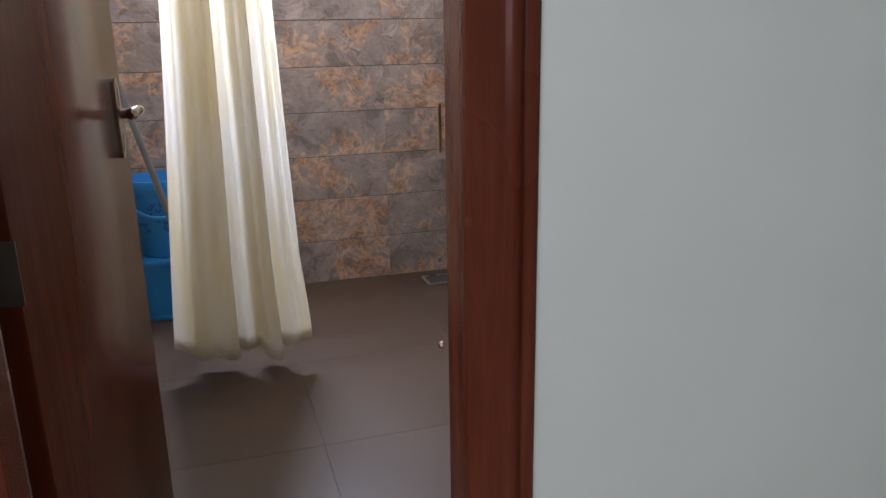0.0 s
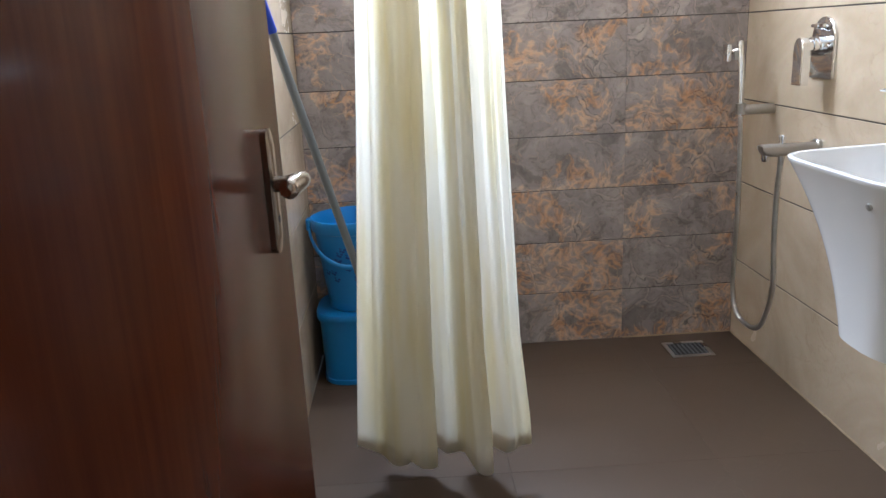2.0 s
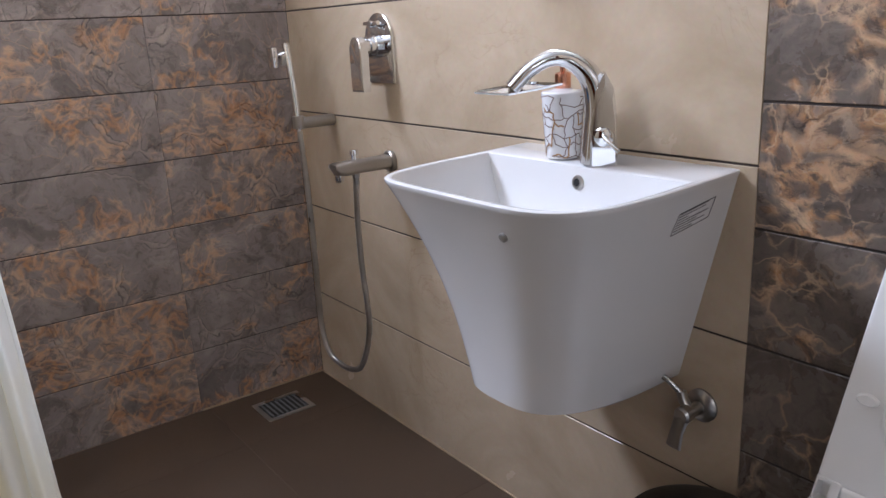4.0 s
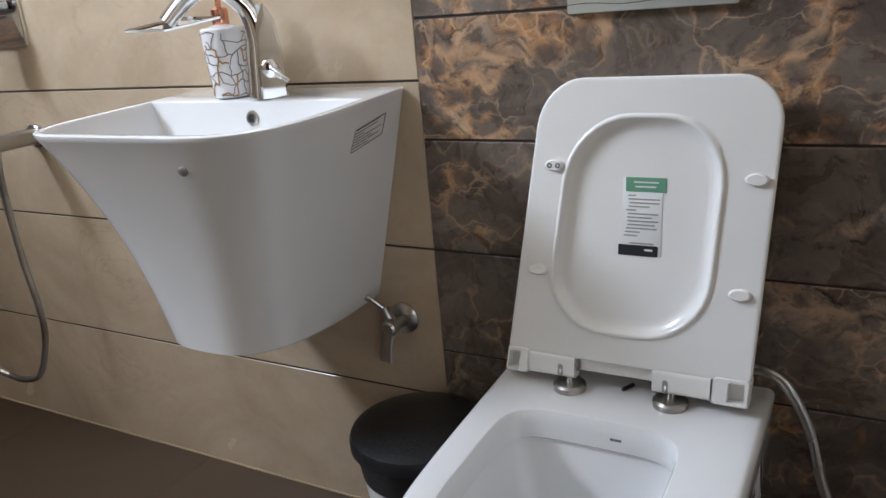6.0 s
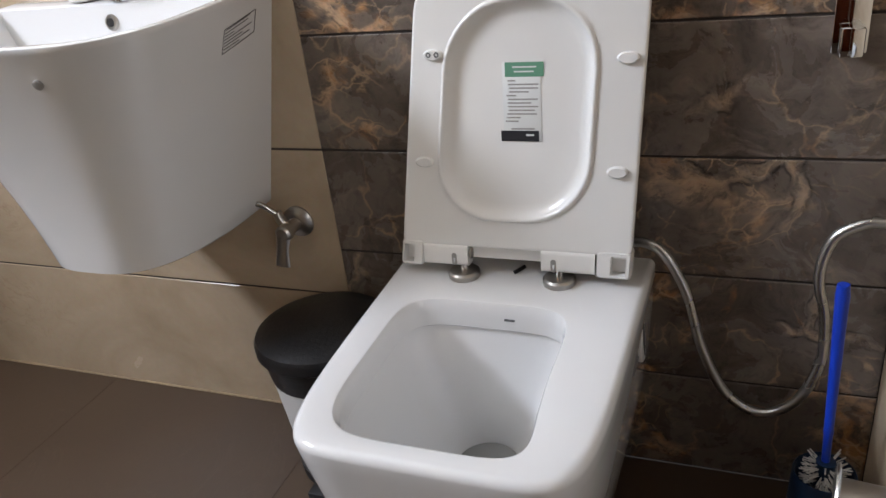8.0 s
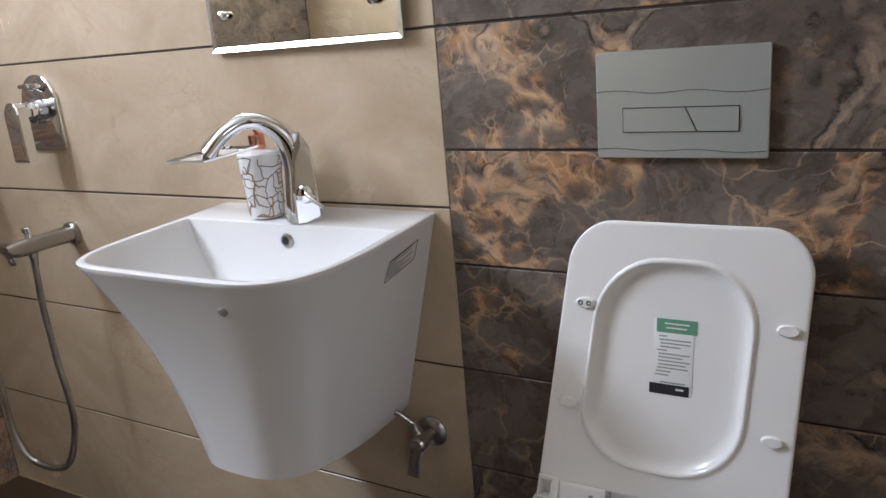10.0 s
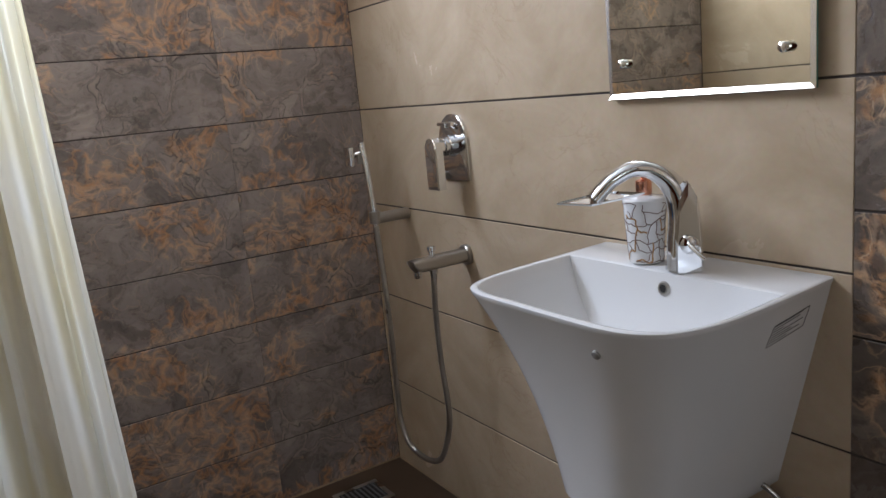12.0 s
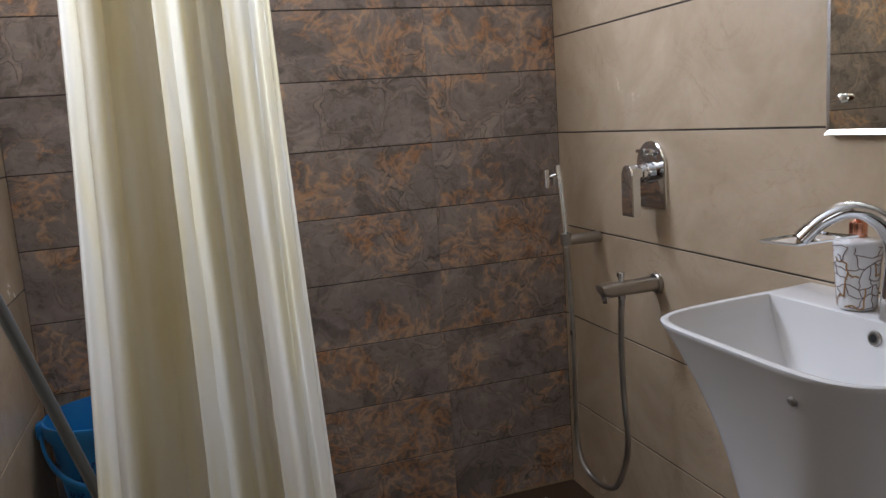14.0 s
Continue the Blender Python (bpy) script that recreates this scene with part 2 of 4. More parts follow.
M["ink_black"] = plain("black_print", (0.015, 0.015, 0.018), 0.5)
M["ink_gold"] = plain("gold_print", (0.42, 0.24, 0.1), 0.35, 0.5)
M["green"] = plain("green_print", (0.12, 0.3, 0.19), 0.5)
M["paper"] = plain("sticker_paper", (0.7, 0.71, 0.69), 0.4)
M["logo_grey"] = plain("grey_badge_and_shade", (0.3, 0.29, 0.27), 0.4)
M["brass"] = plain("worn_brass", (0.32, 0.19, 0.08), 0.3, 1.0, grain=0.3, size=80, relief=0.4)
M["towel"] = plain("white_towel", (0.72, 0.74, 0.76), 0.9, relief=0.8, size=200)
M["water"] = plain("shadowed_water", (0.25, 0.25, 0.24), 0.03, grain=0)

mat, nt, bs = shader("mirror_silver")
bs.inputs["Base Color"].default_value, bs.inputs["Metallic"].default_value, bs.inputs["Roughness"].default_value = (0.86, 0.85, 0.74, 1), 1, 0.015
M["mirror"] = mat
M["bevel"] = plain("ground_mirror_edge", (0.9, 0.9, 0.88), 0.22, 1.0, grain=0.02, relief=0)
mat, nt, bs = shader("window_glass")
bs.inputs["Base Color"].default_value, bs.inputs["Roughness"].default_value, bs.inputs["Transmission Weight"].default_value = (0.9, 0.95, 0.95, 1), 0.1, 1
M["glass"] = mat
mat, nt, bs = shader("mirror_edge_glass")
bs.inputs["Base Color"].default_value, bs.inputs["Roughness"].default_value = (0.08, 0.2, 0.17, 1), 0.08
M["glass_edge"] = mat

# curtain: thin cream cloth that lets light through
mat, nt, bs = shader("cream_curtain_cloth")
co = coords(nt)
weave = node(nt, "TexNoise", Vector=coords(nt, 0, (260, 260, 40)), Scale=1.0, Detail=3.0)
# uneven yellower cream, drawn out along the cloth's height
cream_tone = node(nt, "TexNoise", Vector=coords(nt, 0, (14, 14, 2.2)), Scale=1.0, Detail=2.5, Roughness=0.6)
cloth = mix(nt, ramp(nt, cream_tone.outputs[0], ((0.42, 0), (0.68, 0.75))), (0.925, 0.91, 0.86), (0.9, 0.845, 0.65))
bs.inputs["Roughness"].default_value, bs.inputs["Specular IOR Level"].default_value = 0.55, 0.3
nt.links.new(cloth, bs.inputs["Base Color"])
bump(nt, bs, weave.outputs[0], 0.15, 0.0008)
tr = node(nt, "BsdfTranslucent", Color=cloth)
blend = nt.nodes.new("ShaderNodeMixShader")
blend.inputs[0].default_value = 0.74
nt.links.new(bs.outputs[0], blend.inputs[1])
nt.links.new(tr.outputs[0], blend.inputs[2])
nt.links.new(blend.outputs[0], nt.nodes["Material Output"].inputs[0])
M["curtain"] = mat


# ---- building helpers ----
def thing(name, at, label, category, group="", kind=""):
    ob = new(name)
    ob.empty_display_size = 0.05
    ob.location = at
    return tagged(ob, label, category, group, kind)


def origin_of(ob):
    v = Vector((0, 0, 0))
    while ob:
        v, ob = v + Vector(ob.location), ob.parent
    return v


def part(name, bm, material, parent=None, label="", smooth=True):
    """Links a bmesh, built in world metres, as one mesh object under its thing."""
    if parent:
        bmesh.ops.translate(bm, verts=bm.verts, vec=-origin_of(parent))
    bmesh.ops.recalc_face_normals(bm, faces=bm.faces)
    me = bpy.data.meshes.new(name)
    bm.to_mesh(me)
    bm.free()
    me.materials.append(material)
    if smooth:
        me.shade_smooth()
        me.set_sharp_from_angle(angle=radians(38))
    ob = new(name, me)
    ob.parent = parent
    return tagged(ob, label)


def box(x0, y0, z0, x1, y1, z1, bevel=0.0, seg=2, bm=None):
    bm = bm or bmesh.new()
    made = bmesh.ops.create_cube(bm, size=1.0)["verts"]
    m = Matrix.LocRotScale(((x0 + x1) / 2, (y0 + y1) / 2, (z0 + z1) / 2), None, (abs(x1 - x0), abs(y1 - y0), abs(z1 - z0)))
    bmesh.ops.transform(bm, matrix=m, verts=made)
    if bevel:
        edges = list({e for v in made for e in v.link_edges})
        bmesh.ops.bevel(bm, geom=edges, offset=bevel, segments=seg, affect="EDGES", profile=0.5)
    return bm


def loft(rings, cap0=True, cap1=True, bm=None, closed=True):
    bm = bm or bmesh.new()
    rows = [[bm.verts.new(v) for v in ring] for ring in rings]
    n = len(rows[0])
    for a, b in zip(rows, rows[1:]):
        for i in range(n if closed else n - 1):
            j = (i + 1) % n
            bm.faces.new((a[i], a[j], b[j], b[i]))
    if cap0:
        bm.faces.new(rows[0])
    if cap1:
        bm.faces.new(rows[-1][::-1])
    return bm


def spline(points, per=8):
    """Smooth line through a few points."""
    pts = [Vector(p) for p in points]
    pts = [pts[0] * 2 - pts[1], *pts, pts[-1] * 2 - pts[-2]]
    out = []
    for i in range(1, len(pts) - 2):
        a, b, c, d = pts[i - 1:i + 3]
        for k in range(per):
            t = k / per
            out.append(0.5 * (2 * b + (c - a) * t + (2 * a - 5 * b + 4 * c - d) * t * t + (3 * b - a - 3 * c + d) * t ** 3))
    return out + [pts[-2]]


def sweep(path, radii, sides=12, side=None, bm=None, cap=True):
    """Tube along path; radii is one number, or for each point a number or (across, deep). side: direction of 'across'."""
    path = [Vector(p) for p in path]
    rings, up = [], None
    for i, p in enumerate(path):
        d = (path[min(i + 1, len(path) - 1)] - path[max(i - 1, 0)]).normalized()
        if side is not None:
            u = Vector(side)
            u = (u - d * u.dot(d)).normalized()
        else:
            u = up if up is not None else (Vector((0, 0, 1)) if abs(d.z) < 0.9 else Vector((1, 0, 0)))
            u = (u - d * u.dot(d)).normalized()
            up = u
        v = d.cross(u)
        r = radii[i] if isinstance(radii, (list, tuple)) else radii
        ra, rb = r if isinstance(r, (list, tuple)) else (r, r)
        rings.append([p + u * (ra * math.cos(k * math.tau / sides)) + v * (rb * math.sin(k * math.tau / sides)) for k in range(sides)])
    return loft(rings, cap, cap, bm)


def turned(at, profile, axis=(0, 0, 1), sides=32, bm=None, cap=True):
    """A round body: profile of (along axis, radius)."""
    q = Vector((0, 0, 1)).rotation_difference(Vector(axis))
    rings = [[Vector(at) + q @ Vector((r * math.cos(k * math.tau / sides), r * math.sin(k * math.tau / sides), h)) for k in range(sides)] for h, r in profile]
    return loft(rings, cap, cap, bm)


def rounded(w, h, r, seg=6):
    """Outline of a rounded rectangle round the origin."""
    out = []
    for cx, cy, a0 in ((w / 2 - r, h / 2 - r, 0), (-w / 2 + r, h / 2 - r, 90), (-w / 2 + r, -h / 2 + r, 180), (w / 2 - r, -h / 2 + r, 270)):
        for k in range(seg + 1):
            a = radians(a0 + 90 * k / seg)
            out.append((cx + r * math.cos(a), cy + r * math.sin(a)))
    return out


def plate(at, u, v, n, outline, thick, edge=0.001, bm=None):
    """A flat plate with that outline in the directions u and v, from at outwards along n, with a softened edge."""
    at, u, v, n = Vector(at), Vector(u), Vector(v), Vector(n)
    w = max(abs(a) for a, _ in outline)
    f = 1 - edge / w
    rings = [[at + u * a + v * b for a, b in outline], [at + u * a + v * b + n * (thick - edge) for a, b in outline],
             [at + u * a * f + v * b * f + n * thick for a, b in outline]]
    return loft(rings, True, True, bm)


def structure(name, bm, material, label, category, smooth=False):
    ob = part(name, bm, material, None, "", smooth)
    return tagged(ob, label, category, "", "structure")


# ---- the room's shell ----
G = 0.0025     # tiles stand this proud of the joints
bm = box(XL - 0.12, G, 0, WX0, 0.14, ZC)
box(WX1, G, 0, 0.12, 0.14, ZC, bm=bm)
box(WX0, G, 0, WX1, 0.14, WZ0, bm=bm)
box(WX0, G, WZ1, WX1, 0.14, ZC, bm=bm)
wall_back = structure("wall_back", bm, M["grout"], "shower wall of dark marbled stone-look tiles with rusty veins", "wall")
wall_right = structure("wall_right", box(G, YO, 0, 0.12, 0.0, ZC), M["grout"], "long wall tiled beige by the shower and dark by the toilet", "wall")
wall_left = structure("wall_left", box(XL - 0.12, YO, 0, XL - G, 0.0, ZC), M["grout"], "glossy beige stone-tiled bathroom wall", "wall")
bm = box(DX1, YO, 0, 0.0, YF - G, ZC)
box(XL, YO, 0, DX0, YF - G, ZC, bm=bm)
box(DX0, YO, DZ, DX1, YF - G, ZC, bm=bm)
wall_front = structure("wall_front", bm, M["grout"], "beige tiled wall round the bathroom door", "wall")
floor = structure("floor", box(XL, YO, -0.1, 0, 0, -G), M["grout_floor"], "brown tiled bathroom floor with thin joints", "floor")
structure("ceiling", box(XL - 0.12, YO, ZC, 0.12, 0.14, ZC + 0.1), M["ceiling"], "plain white bathroom ceiling", "ceiling")

# hall outside
bm = box(DX1, YO - 0.012, 0, HX1, YO, ZC)
box(HX0, YO - 0.012, 0, DX0, YO, ZC, bm=bm)
box(DX0, YO - 0.012, DZ, DX1, YO, ZC, bm=bm)
structure("wall_hall_north", bm, M["paint"], "white painted plaster wall beside the bathroom door", "wall")
structure("wall_hall_east", box(HX1, HY, 0, HX1 + 0.1, YO, ZC), M["paint"], "white painted hall wall", "wall")
# the west opening and its window are added, out of view, to light the hall
bm = box(HX0 - 0.1, HY, 0, HX0, -5.1, ZC)
box(HX0 - 0.1, -3.5, 0, HX0, YO, ZC, bm=bm)
box(HX0 - 0.1, -5.1, 0, HX0, -3.5, 1.0, bm=bm)
box(HX0 - 0.1, -5.1, 2.2, HX0, -3.5, ZC, bm=bm)
structure("wall_hall_west", bm, M["paint"], "white painted hall wall with an added, unseen window", "wall")
structure("wall_hall_south", box(HX0 - 0.1, HY - 0.12, 0, HX1 + 0.1, HY, ZC), M["paint"], "white painted hall wall", "wall")
structure("floor_hall", box(HX0, HY, -0.1, HX1, YO, 0), M["hall_floor"], "cream tiled hall floor", "floor")
structure("ceiling_hall", box(HX0 - 0.1, HY - 0.1, ZC, HX1 + 0.1, YO, ZC + 0.1), M["ceiling"], "white hall ceiling", "ceiling")
structure("ground", box(-60, -60, -0.3, 60, 60, -0.2), M["grout_light"], "bare ground outside the house", "ground")


def window_unit(name, m, w, h, label):
    """A two-light window, standing upright at the pose m, its sill's middle at the origin and w along x."""
    root = tagged(new(name), label, "window", "", "structure")
    root.matrix_world = m
    f = 0.04
    bm = box(-w / 2, -0.03, 0, w / 2, 0.03, f)
    box(-w / 2, -0.03, h - f, w / 2, 0.03, h, bm=bm)
    for x in (-w / 2, -f / 2, w / 2 - f):
        box(x, -0.028, f, x + f, 0.028, h - f, bm=bm)
    tagged(local("window_frame", bm, M["white_plastic"], root), "white plastic frame")
    for x0, x1 in ((-w / 2 + f, -f / 2), (f / 2, w / 2 - f)):
        pane = local("pane", box(x0, -0.003, f, x1, 0.003, h - f), M["glass"], root)
        pane.visible_shadow = False


def local(name, bm, material, parent):
    """A part whose mesh is built in its parent's own axes."""
    me = bpy.data.meshes.new(name)
    bmesh.ops.recalc_face_normals(bm, faces=bm.faces)
    bm.to_mesh(me)
    bm.free()
    me.materials.append(material)
    ob = new(name, me)
    ob.parent = parent
    return ob


window_unit("window_1", pose((WX0 + WX1) / 2, 0.105, WZ0), WX1 - WX0, WZ1 - WZ0, "high bathroom window with white frame")
window_unit("hall_window_added", pose(HX0 - 0.05, -4.3, 1.0, 0, 0, 90), 1.6, 1.2, "unseen hall window with white frame, added as a light source")

# ---- door frame ----
frame_ob = tagged(new("door_frame"), "varnished red-brown wooden door frame with moulded casing", "door frame", "", "structure")
frame_ob.location = ((DX0 + DX1) / 2, -2.5, 0)
JR, JL = -0.915, -1.5     # clear opening
YI, YC = -2.445, -2.583     # room side and hall side of the frame


def jamb(x, s):
    """An upright with a rebate for the leaf; s=+1 on the latch side."""
    out = [(0, YC + 0.012), (0, YI - 0.038), (0.012, YI - 0.036), (0.012, YI), (0.043, YI), (0.043, YC + 0.012)]
    return loft([[Vector((x + s * a, b, z)) for a, b in out] for z in (0.0, 2.04)])


def casing(x, s):
    """Moulded casing: flat face, a bead and a stepped outer edge."""
    out = [(0.0, 0.0), (0.001, 0.011), (0.006, 0.013), (0.05, 0.013), (0.054, 0.016), (0.058, 0.021), (0.064, 0.0225), (0.07, 0.021), (0.073, 0.014), (0.079, 0.013), (0.083, 0.016), (0.094, 0.017), (0.1, 0.013), (0.102, 0.0)]
    return loft([[Vector((x + s * a, YC + 0.0122 - b, z)) for a, b in out] for z in (0.0, 2.12)])


part("jamb", jamb(JR, 1), M["wood_frame"], frame_ob)
part("jamb", jamb(JL, -1), M["wood_frame"], frame_ob)
part("casing", casing(JR - 0.004, 1), M["wood_frame"], frame_ob)
part("casing", casing(JL + 0.004, -1), M["wood_frame"], frame_ob)
part("head", box(JL - 0.043, YC + 0.012, 2.04, JR + 0.043, YI, 2.08, 0.003), M["wood_frame"], frame_ob)
part("head_casing", box(JL - 0.1, YC - 0.008, 2.121, JR + 0.1, YC + 0.0122, 2.2, 0.004), M["wood_frame"], frame_ob)
part("strike_plate", plate((JR - 0.0005, -2.462, 1.022), (0, 1, 0), (0, 0, 1), (-1, 0, 0), rounded(0.013, 0.07, 0.004), 0.003), M["brass"], frame_ob, "shiny worn brass strike plate")
part("bolt_keep", turned((JR, -2.455, 0.69), ((0, 0.006), (-0.002, 0.006), (-0.006, 0.004), (-0.008, 0.001)), (1, 0, 0), 16), M["bronze"], frame_ob, "small metal bolt keep")

# ---- door leaf, standing open ----
HINGE, FREE = Vector((-1.487, -2.403, 0)), Vector((-1.392, -1.728, 0))
along = (FREE - HINGE).normalized()
out = Vector((along.y, -along.x, 0))      # face towards the camera's side
WIDE, THICK = (FREE - HINGE).length, 0.034


def on_door(a, z, d=0.0):
    """Point on the leaf: a along from the hinge side, z up, d out of the face."""
    return HINGE + along * a + out * d + Vector((0, 0, z))


door = tagged(new("door_1"), "glossy varnished brown flush wooden door standing open inwards", "door", "", "structure")
door.location = on_door(0, 0.008, -THICK / 2)
bm = bmesh.new()
cube = bmesh.ops.create_cube(bm, size=1)["verts"]
bmesh.ops.transform(bm, matrix=Matrix((( *along, 0), (*(-out), 0), (0, 0, 1, 0), (0, 0, 0, 1))).transposed() @ Matrix.Diagonal((WIDE, THICK, 2.02, 1)), verts=cube)
bmesh.ops.translate(bm, verts=bm.verts, vec=on_door(WIDE / 2, 1.02, -THICK / 2))
bmesh.ops.bevel(bm, geom=list(bm.edges), offset=0.0025, segments=2, affect="EDGES", profile=0.5)
part("leaf", bm, M["wood"], door)
ha = WIDE - 0.07
part("handle_plate", plate(on_door(ha, 0.99), along, (0, 0, 1), out, rounded(0.026, 0.16, 0.012), 0.011, 0.003), M["bronze"], door, "worn antique nickel handle plate")
neck = [on_door(ha, 1.0, 0.006), on_door(ha, 1.0, 0.025), on_door(ha, 1.004, 0.04), on_door(ha - 0.01, 1.007, 0.049), on_door(ha - 0.03, 1.008, 0.051), on_door(ha - 0.052, 1.006, 0.048), on_door(ha - 0.07, 1.003, 0.045)]
line = spline(neck, 5)
part("lever", sweep(line, [0.0105 if i < 13 else 0.0096 + 0.0024 * (i - 13) / 12 for i in range(len(line) - 3)] + [0.0125, 0.0105, 0.006], 14), M["bronze"], door, "curved metal lever")
part("keyhole", turned(on_door(ha, 0.955, 0.0085), ((0, 0.007), (0.002, 0.007), (0.003, 0.004)), tuple(out), 14), M["ink_black"], door)
for z in (0.3, 0.853, 1.75):
    bm = bmesh.new()
    o = on_door(0, z, 0)
    n = -along
    for d0, d1 in ((0.004, -0.045),):
        vs = [o + out * d0 + Vector((0, 0, -0.045)) + n * 0.0005, o + out * d1 + Vector((0, 0, -0.045)) + n * 0.0005,
              o + out * d1 + Vector((0, 0, 0.045)) + n * 0.0005, o + out * d0 + Vector((0, 0, 0.045)) + n * 0.0005]
        loft([vs, [v + n * 0.003 for v in vs]], bm=bm)
    k = o - out * THICK + n * 0.008
    sweep([k + Vector((0, 0, -0.05)), k + Vector((0, 0, 0.05))], 0.0065, 12, bm=bm)
    part("hinge", bm, M["hinge"], door, "grey steel butt hinge")

# ---- wash basin ----
SY, SZ = -1.31, 0.888


def basin_ring(s, z, grow=0.0, n=48, xback=0.0, k=None):
    """Plan outline of the basin at height share s (0 foot, 1 rim)."""
    wb, wf, p = 0.15 + 0.096 * s, 0.158 + 0.101 * s ** 2.0, 0.313 + 0.074 * s ** 2.0
    k = k or 3.0 + 4.4 * s
    ring = []
    for i in range(n + 1):
        a = -math.pi / 2 + math.pi * i / n
        q = k if a > 0 else 3.0 + (k - 3.0) * 0.35     # the corner towards the toilet is rounder
        c, t = abs(math.cos(a)) ** (2 / q), abs(math.sin(a)) ** (2 / q) * (1 if a > 0 else -1)
        x = (p - grow - xback) * c + xback
        w = wb + (wf - wb) * (x / p) - grow
        ring.append(Vector((-x, SY + w * t, z)))
    return ring


def rim_height(x):
    return SZ + 0.004 + 0.012 * x / 0.37      # x is negative: the front rim sits lower


basin = thing("wash_basin", (0, SY, 0.5), "white glazed ceramic half-pedestal wash basin hung on the wall", "wash basin")
rings = []
for i in range(15):
    s = i / 14
    ring = basin_ring(s, 0.5 + (SZ - 0.5 - 0.012) * s)
    for v in ring:
        v.z += (rim_height(v.x) - SZ) * s
    if i == 0:
        rings.append([Vector((v.x * 0.96, SY + (v.y - SY) * 0.96, v.z - 0.006)) for v in ring])
    rings.append(ring)
for grow, dz in ((-0.003, -0.006), (-0.003, -0.002), (0.0, 0.0), (0.009, 0.0), (0.013, -0.003)):
    xb = 0.0 if grow < 0.009 else (0.108 if grow < 0.01 else 0.113)
    ring = basin_ring(1.0, 0, grow, xback=xb)
    rings.append([Vector((v.x, v.y, rim_height(v.x) + dz)) for v in ring])
for i in range(1, 9):
    f = i / 8
    ring = basin_ring(1.0, 0, 0.013 + 0.012 * f, xback=0.113 + 0.01 * f, k=7.4 - 3.8 * f)
    cx, sc = -0.215, 1 - 0.62 * f ** 1.35
    depth = 0.135 * math.sin(f * math.pi / 2) ** 0.9
    rings.append([Vector((cx + (v.x - cx) * (sc + (0.25 * f * (1 - f) if v.x > cx else 0)), SY + (v.y - SY) * sc, rim_height(v.x) * (1 - f) + SZ * f - 0.003 - depth)) for v in ring])
part("bowl", loft(rings), M["ceramic"], basin)
part("overflow", turned((-0.1165, SY - 0.008, 0.858), ((-0.004, 0.0135), (0.0, 0.0135), (0.003, 0.011), (0.003, 0.0075), (0.001, 0.007)), (-1, 0, 0.12), 24), M["chrome_dull"], basin, "chrome overflow ring")
part("overflow_hole", turned((-0.1165, SY - 0.008, 0.858), ((0.0, 0.007), (0.0022, 0.007)), (-1, 0, 0.12), 20), M["dark"], basin)
part("waste", turned((-0.215, SY, SZ - 0.1375), ((-0.004, 0.03), (0.0, 0.03), (0.003, 0.026), (0.004, 0.01)), (0, 0, 1), 24), M["chrome"], basin, "chrome waste")


def basin_side(x, z):
    """A point on the basin's flank that faces the toilet, at depth x and height z."""
    s = (z - 0.5) / (SZ - 0.512)
    wb, wf, p = 0.15 + 0.096 * s, 0.158 + 0.101 * s ** 2.0, 0.313 + 0.074 * s ** 2.0
    k = 3.0 + 1.54 * s
    c = min(1, -x / p)
    t = (1 - c ** k) ** (1 / k)
    return Vector((x, SY - (wb + (wf - wb) * c) * t, z))


def on_flank(x0, z0, x1, z1, lift, width, bm):
    """A thin printed stroke that follows the flank."""
    top = []
    for i in range(9):
        f = i / 8
        x, z = x0 + (x1 - x0) * f, z0 + (z1 - z0) * f
        p = basin_side(x, z)
        n = (basin_side(x - 0.002, z) - p).cross(basin_side(x, z + 0.002) - p).normalized()
        n = n if n.y < 0 else -n
        d = (basin_side(x + (x1 - x0) * 0.05, z + (z1 - z0) * 0.05) - p).normalized()
        u = d.cross(n).normalized() * width / 2
        top.append([p + u + n * 0.0002, p - u + n * 0.0002, p - u + n * lift, p + u + n * lift])
    loft(top, bm=bm)


bm = bmesh.new()
for a, b in (((-0.142, 0.806), (-0.056, 0.822)), ((-0.056, 0.822), (-0.052, 0.856)), ((-0.052, 0.856), (-0.138, 0.842)), ((-0.138, 0.842), (-0.142, 0.806))):
    on_flank(*a, *b, 0.0008, 0.0011, bm)
for i, end in enumerate((0.9, 0.82, 0.3, 0.95, 0.6, 0.88, 0.5)):
    z = 0.8405 - 0.0047 * i
    on_flank(-0.135 - 0.0006 * i, z, -0.135 + 0.075 * end, z + 0.0125 * end, 0.0007, 0.0013, bm)
part("care_label", bm, M["ink"], basin, "small grey printed care label", False)
part("badge", turned((-0.3735, -1.409, 0.826), ((-0.004, 0.0072), (0.0003, 0.0072), (0.0008, 0.0064)), (-0.9, -0.1, -0.35), 18), M["logo_grey"], basin, "small round grey badge")

# tap: broad swan neck with a leaf-shaped open lip
tap = thing("basin_tap", (-0.07, -1.338, SZ + 0.003), "polished chrome swan-neck basin tap with a flat leaf-shaped lip", "tap")
d = Vector((-0.76, 0.65, 0))
base = Vector((-0.085, -1.339, SZ + 0.002))
side = d.cross(Vector((0, 0, 1)))
neck = [base + d * a + Vector((0, 0, h)) for a, h in ((0.012, 0.0), (0.007, 0.05), (0.003, 0.1), (0.014, 0.146), (0.044, 0.175), (0.08, 0.183), (0.118, 0.166), (0.149, 0.137))]
line = spline(neck, 6)
radii = []
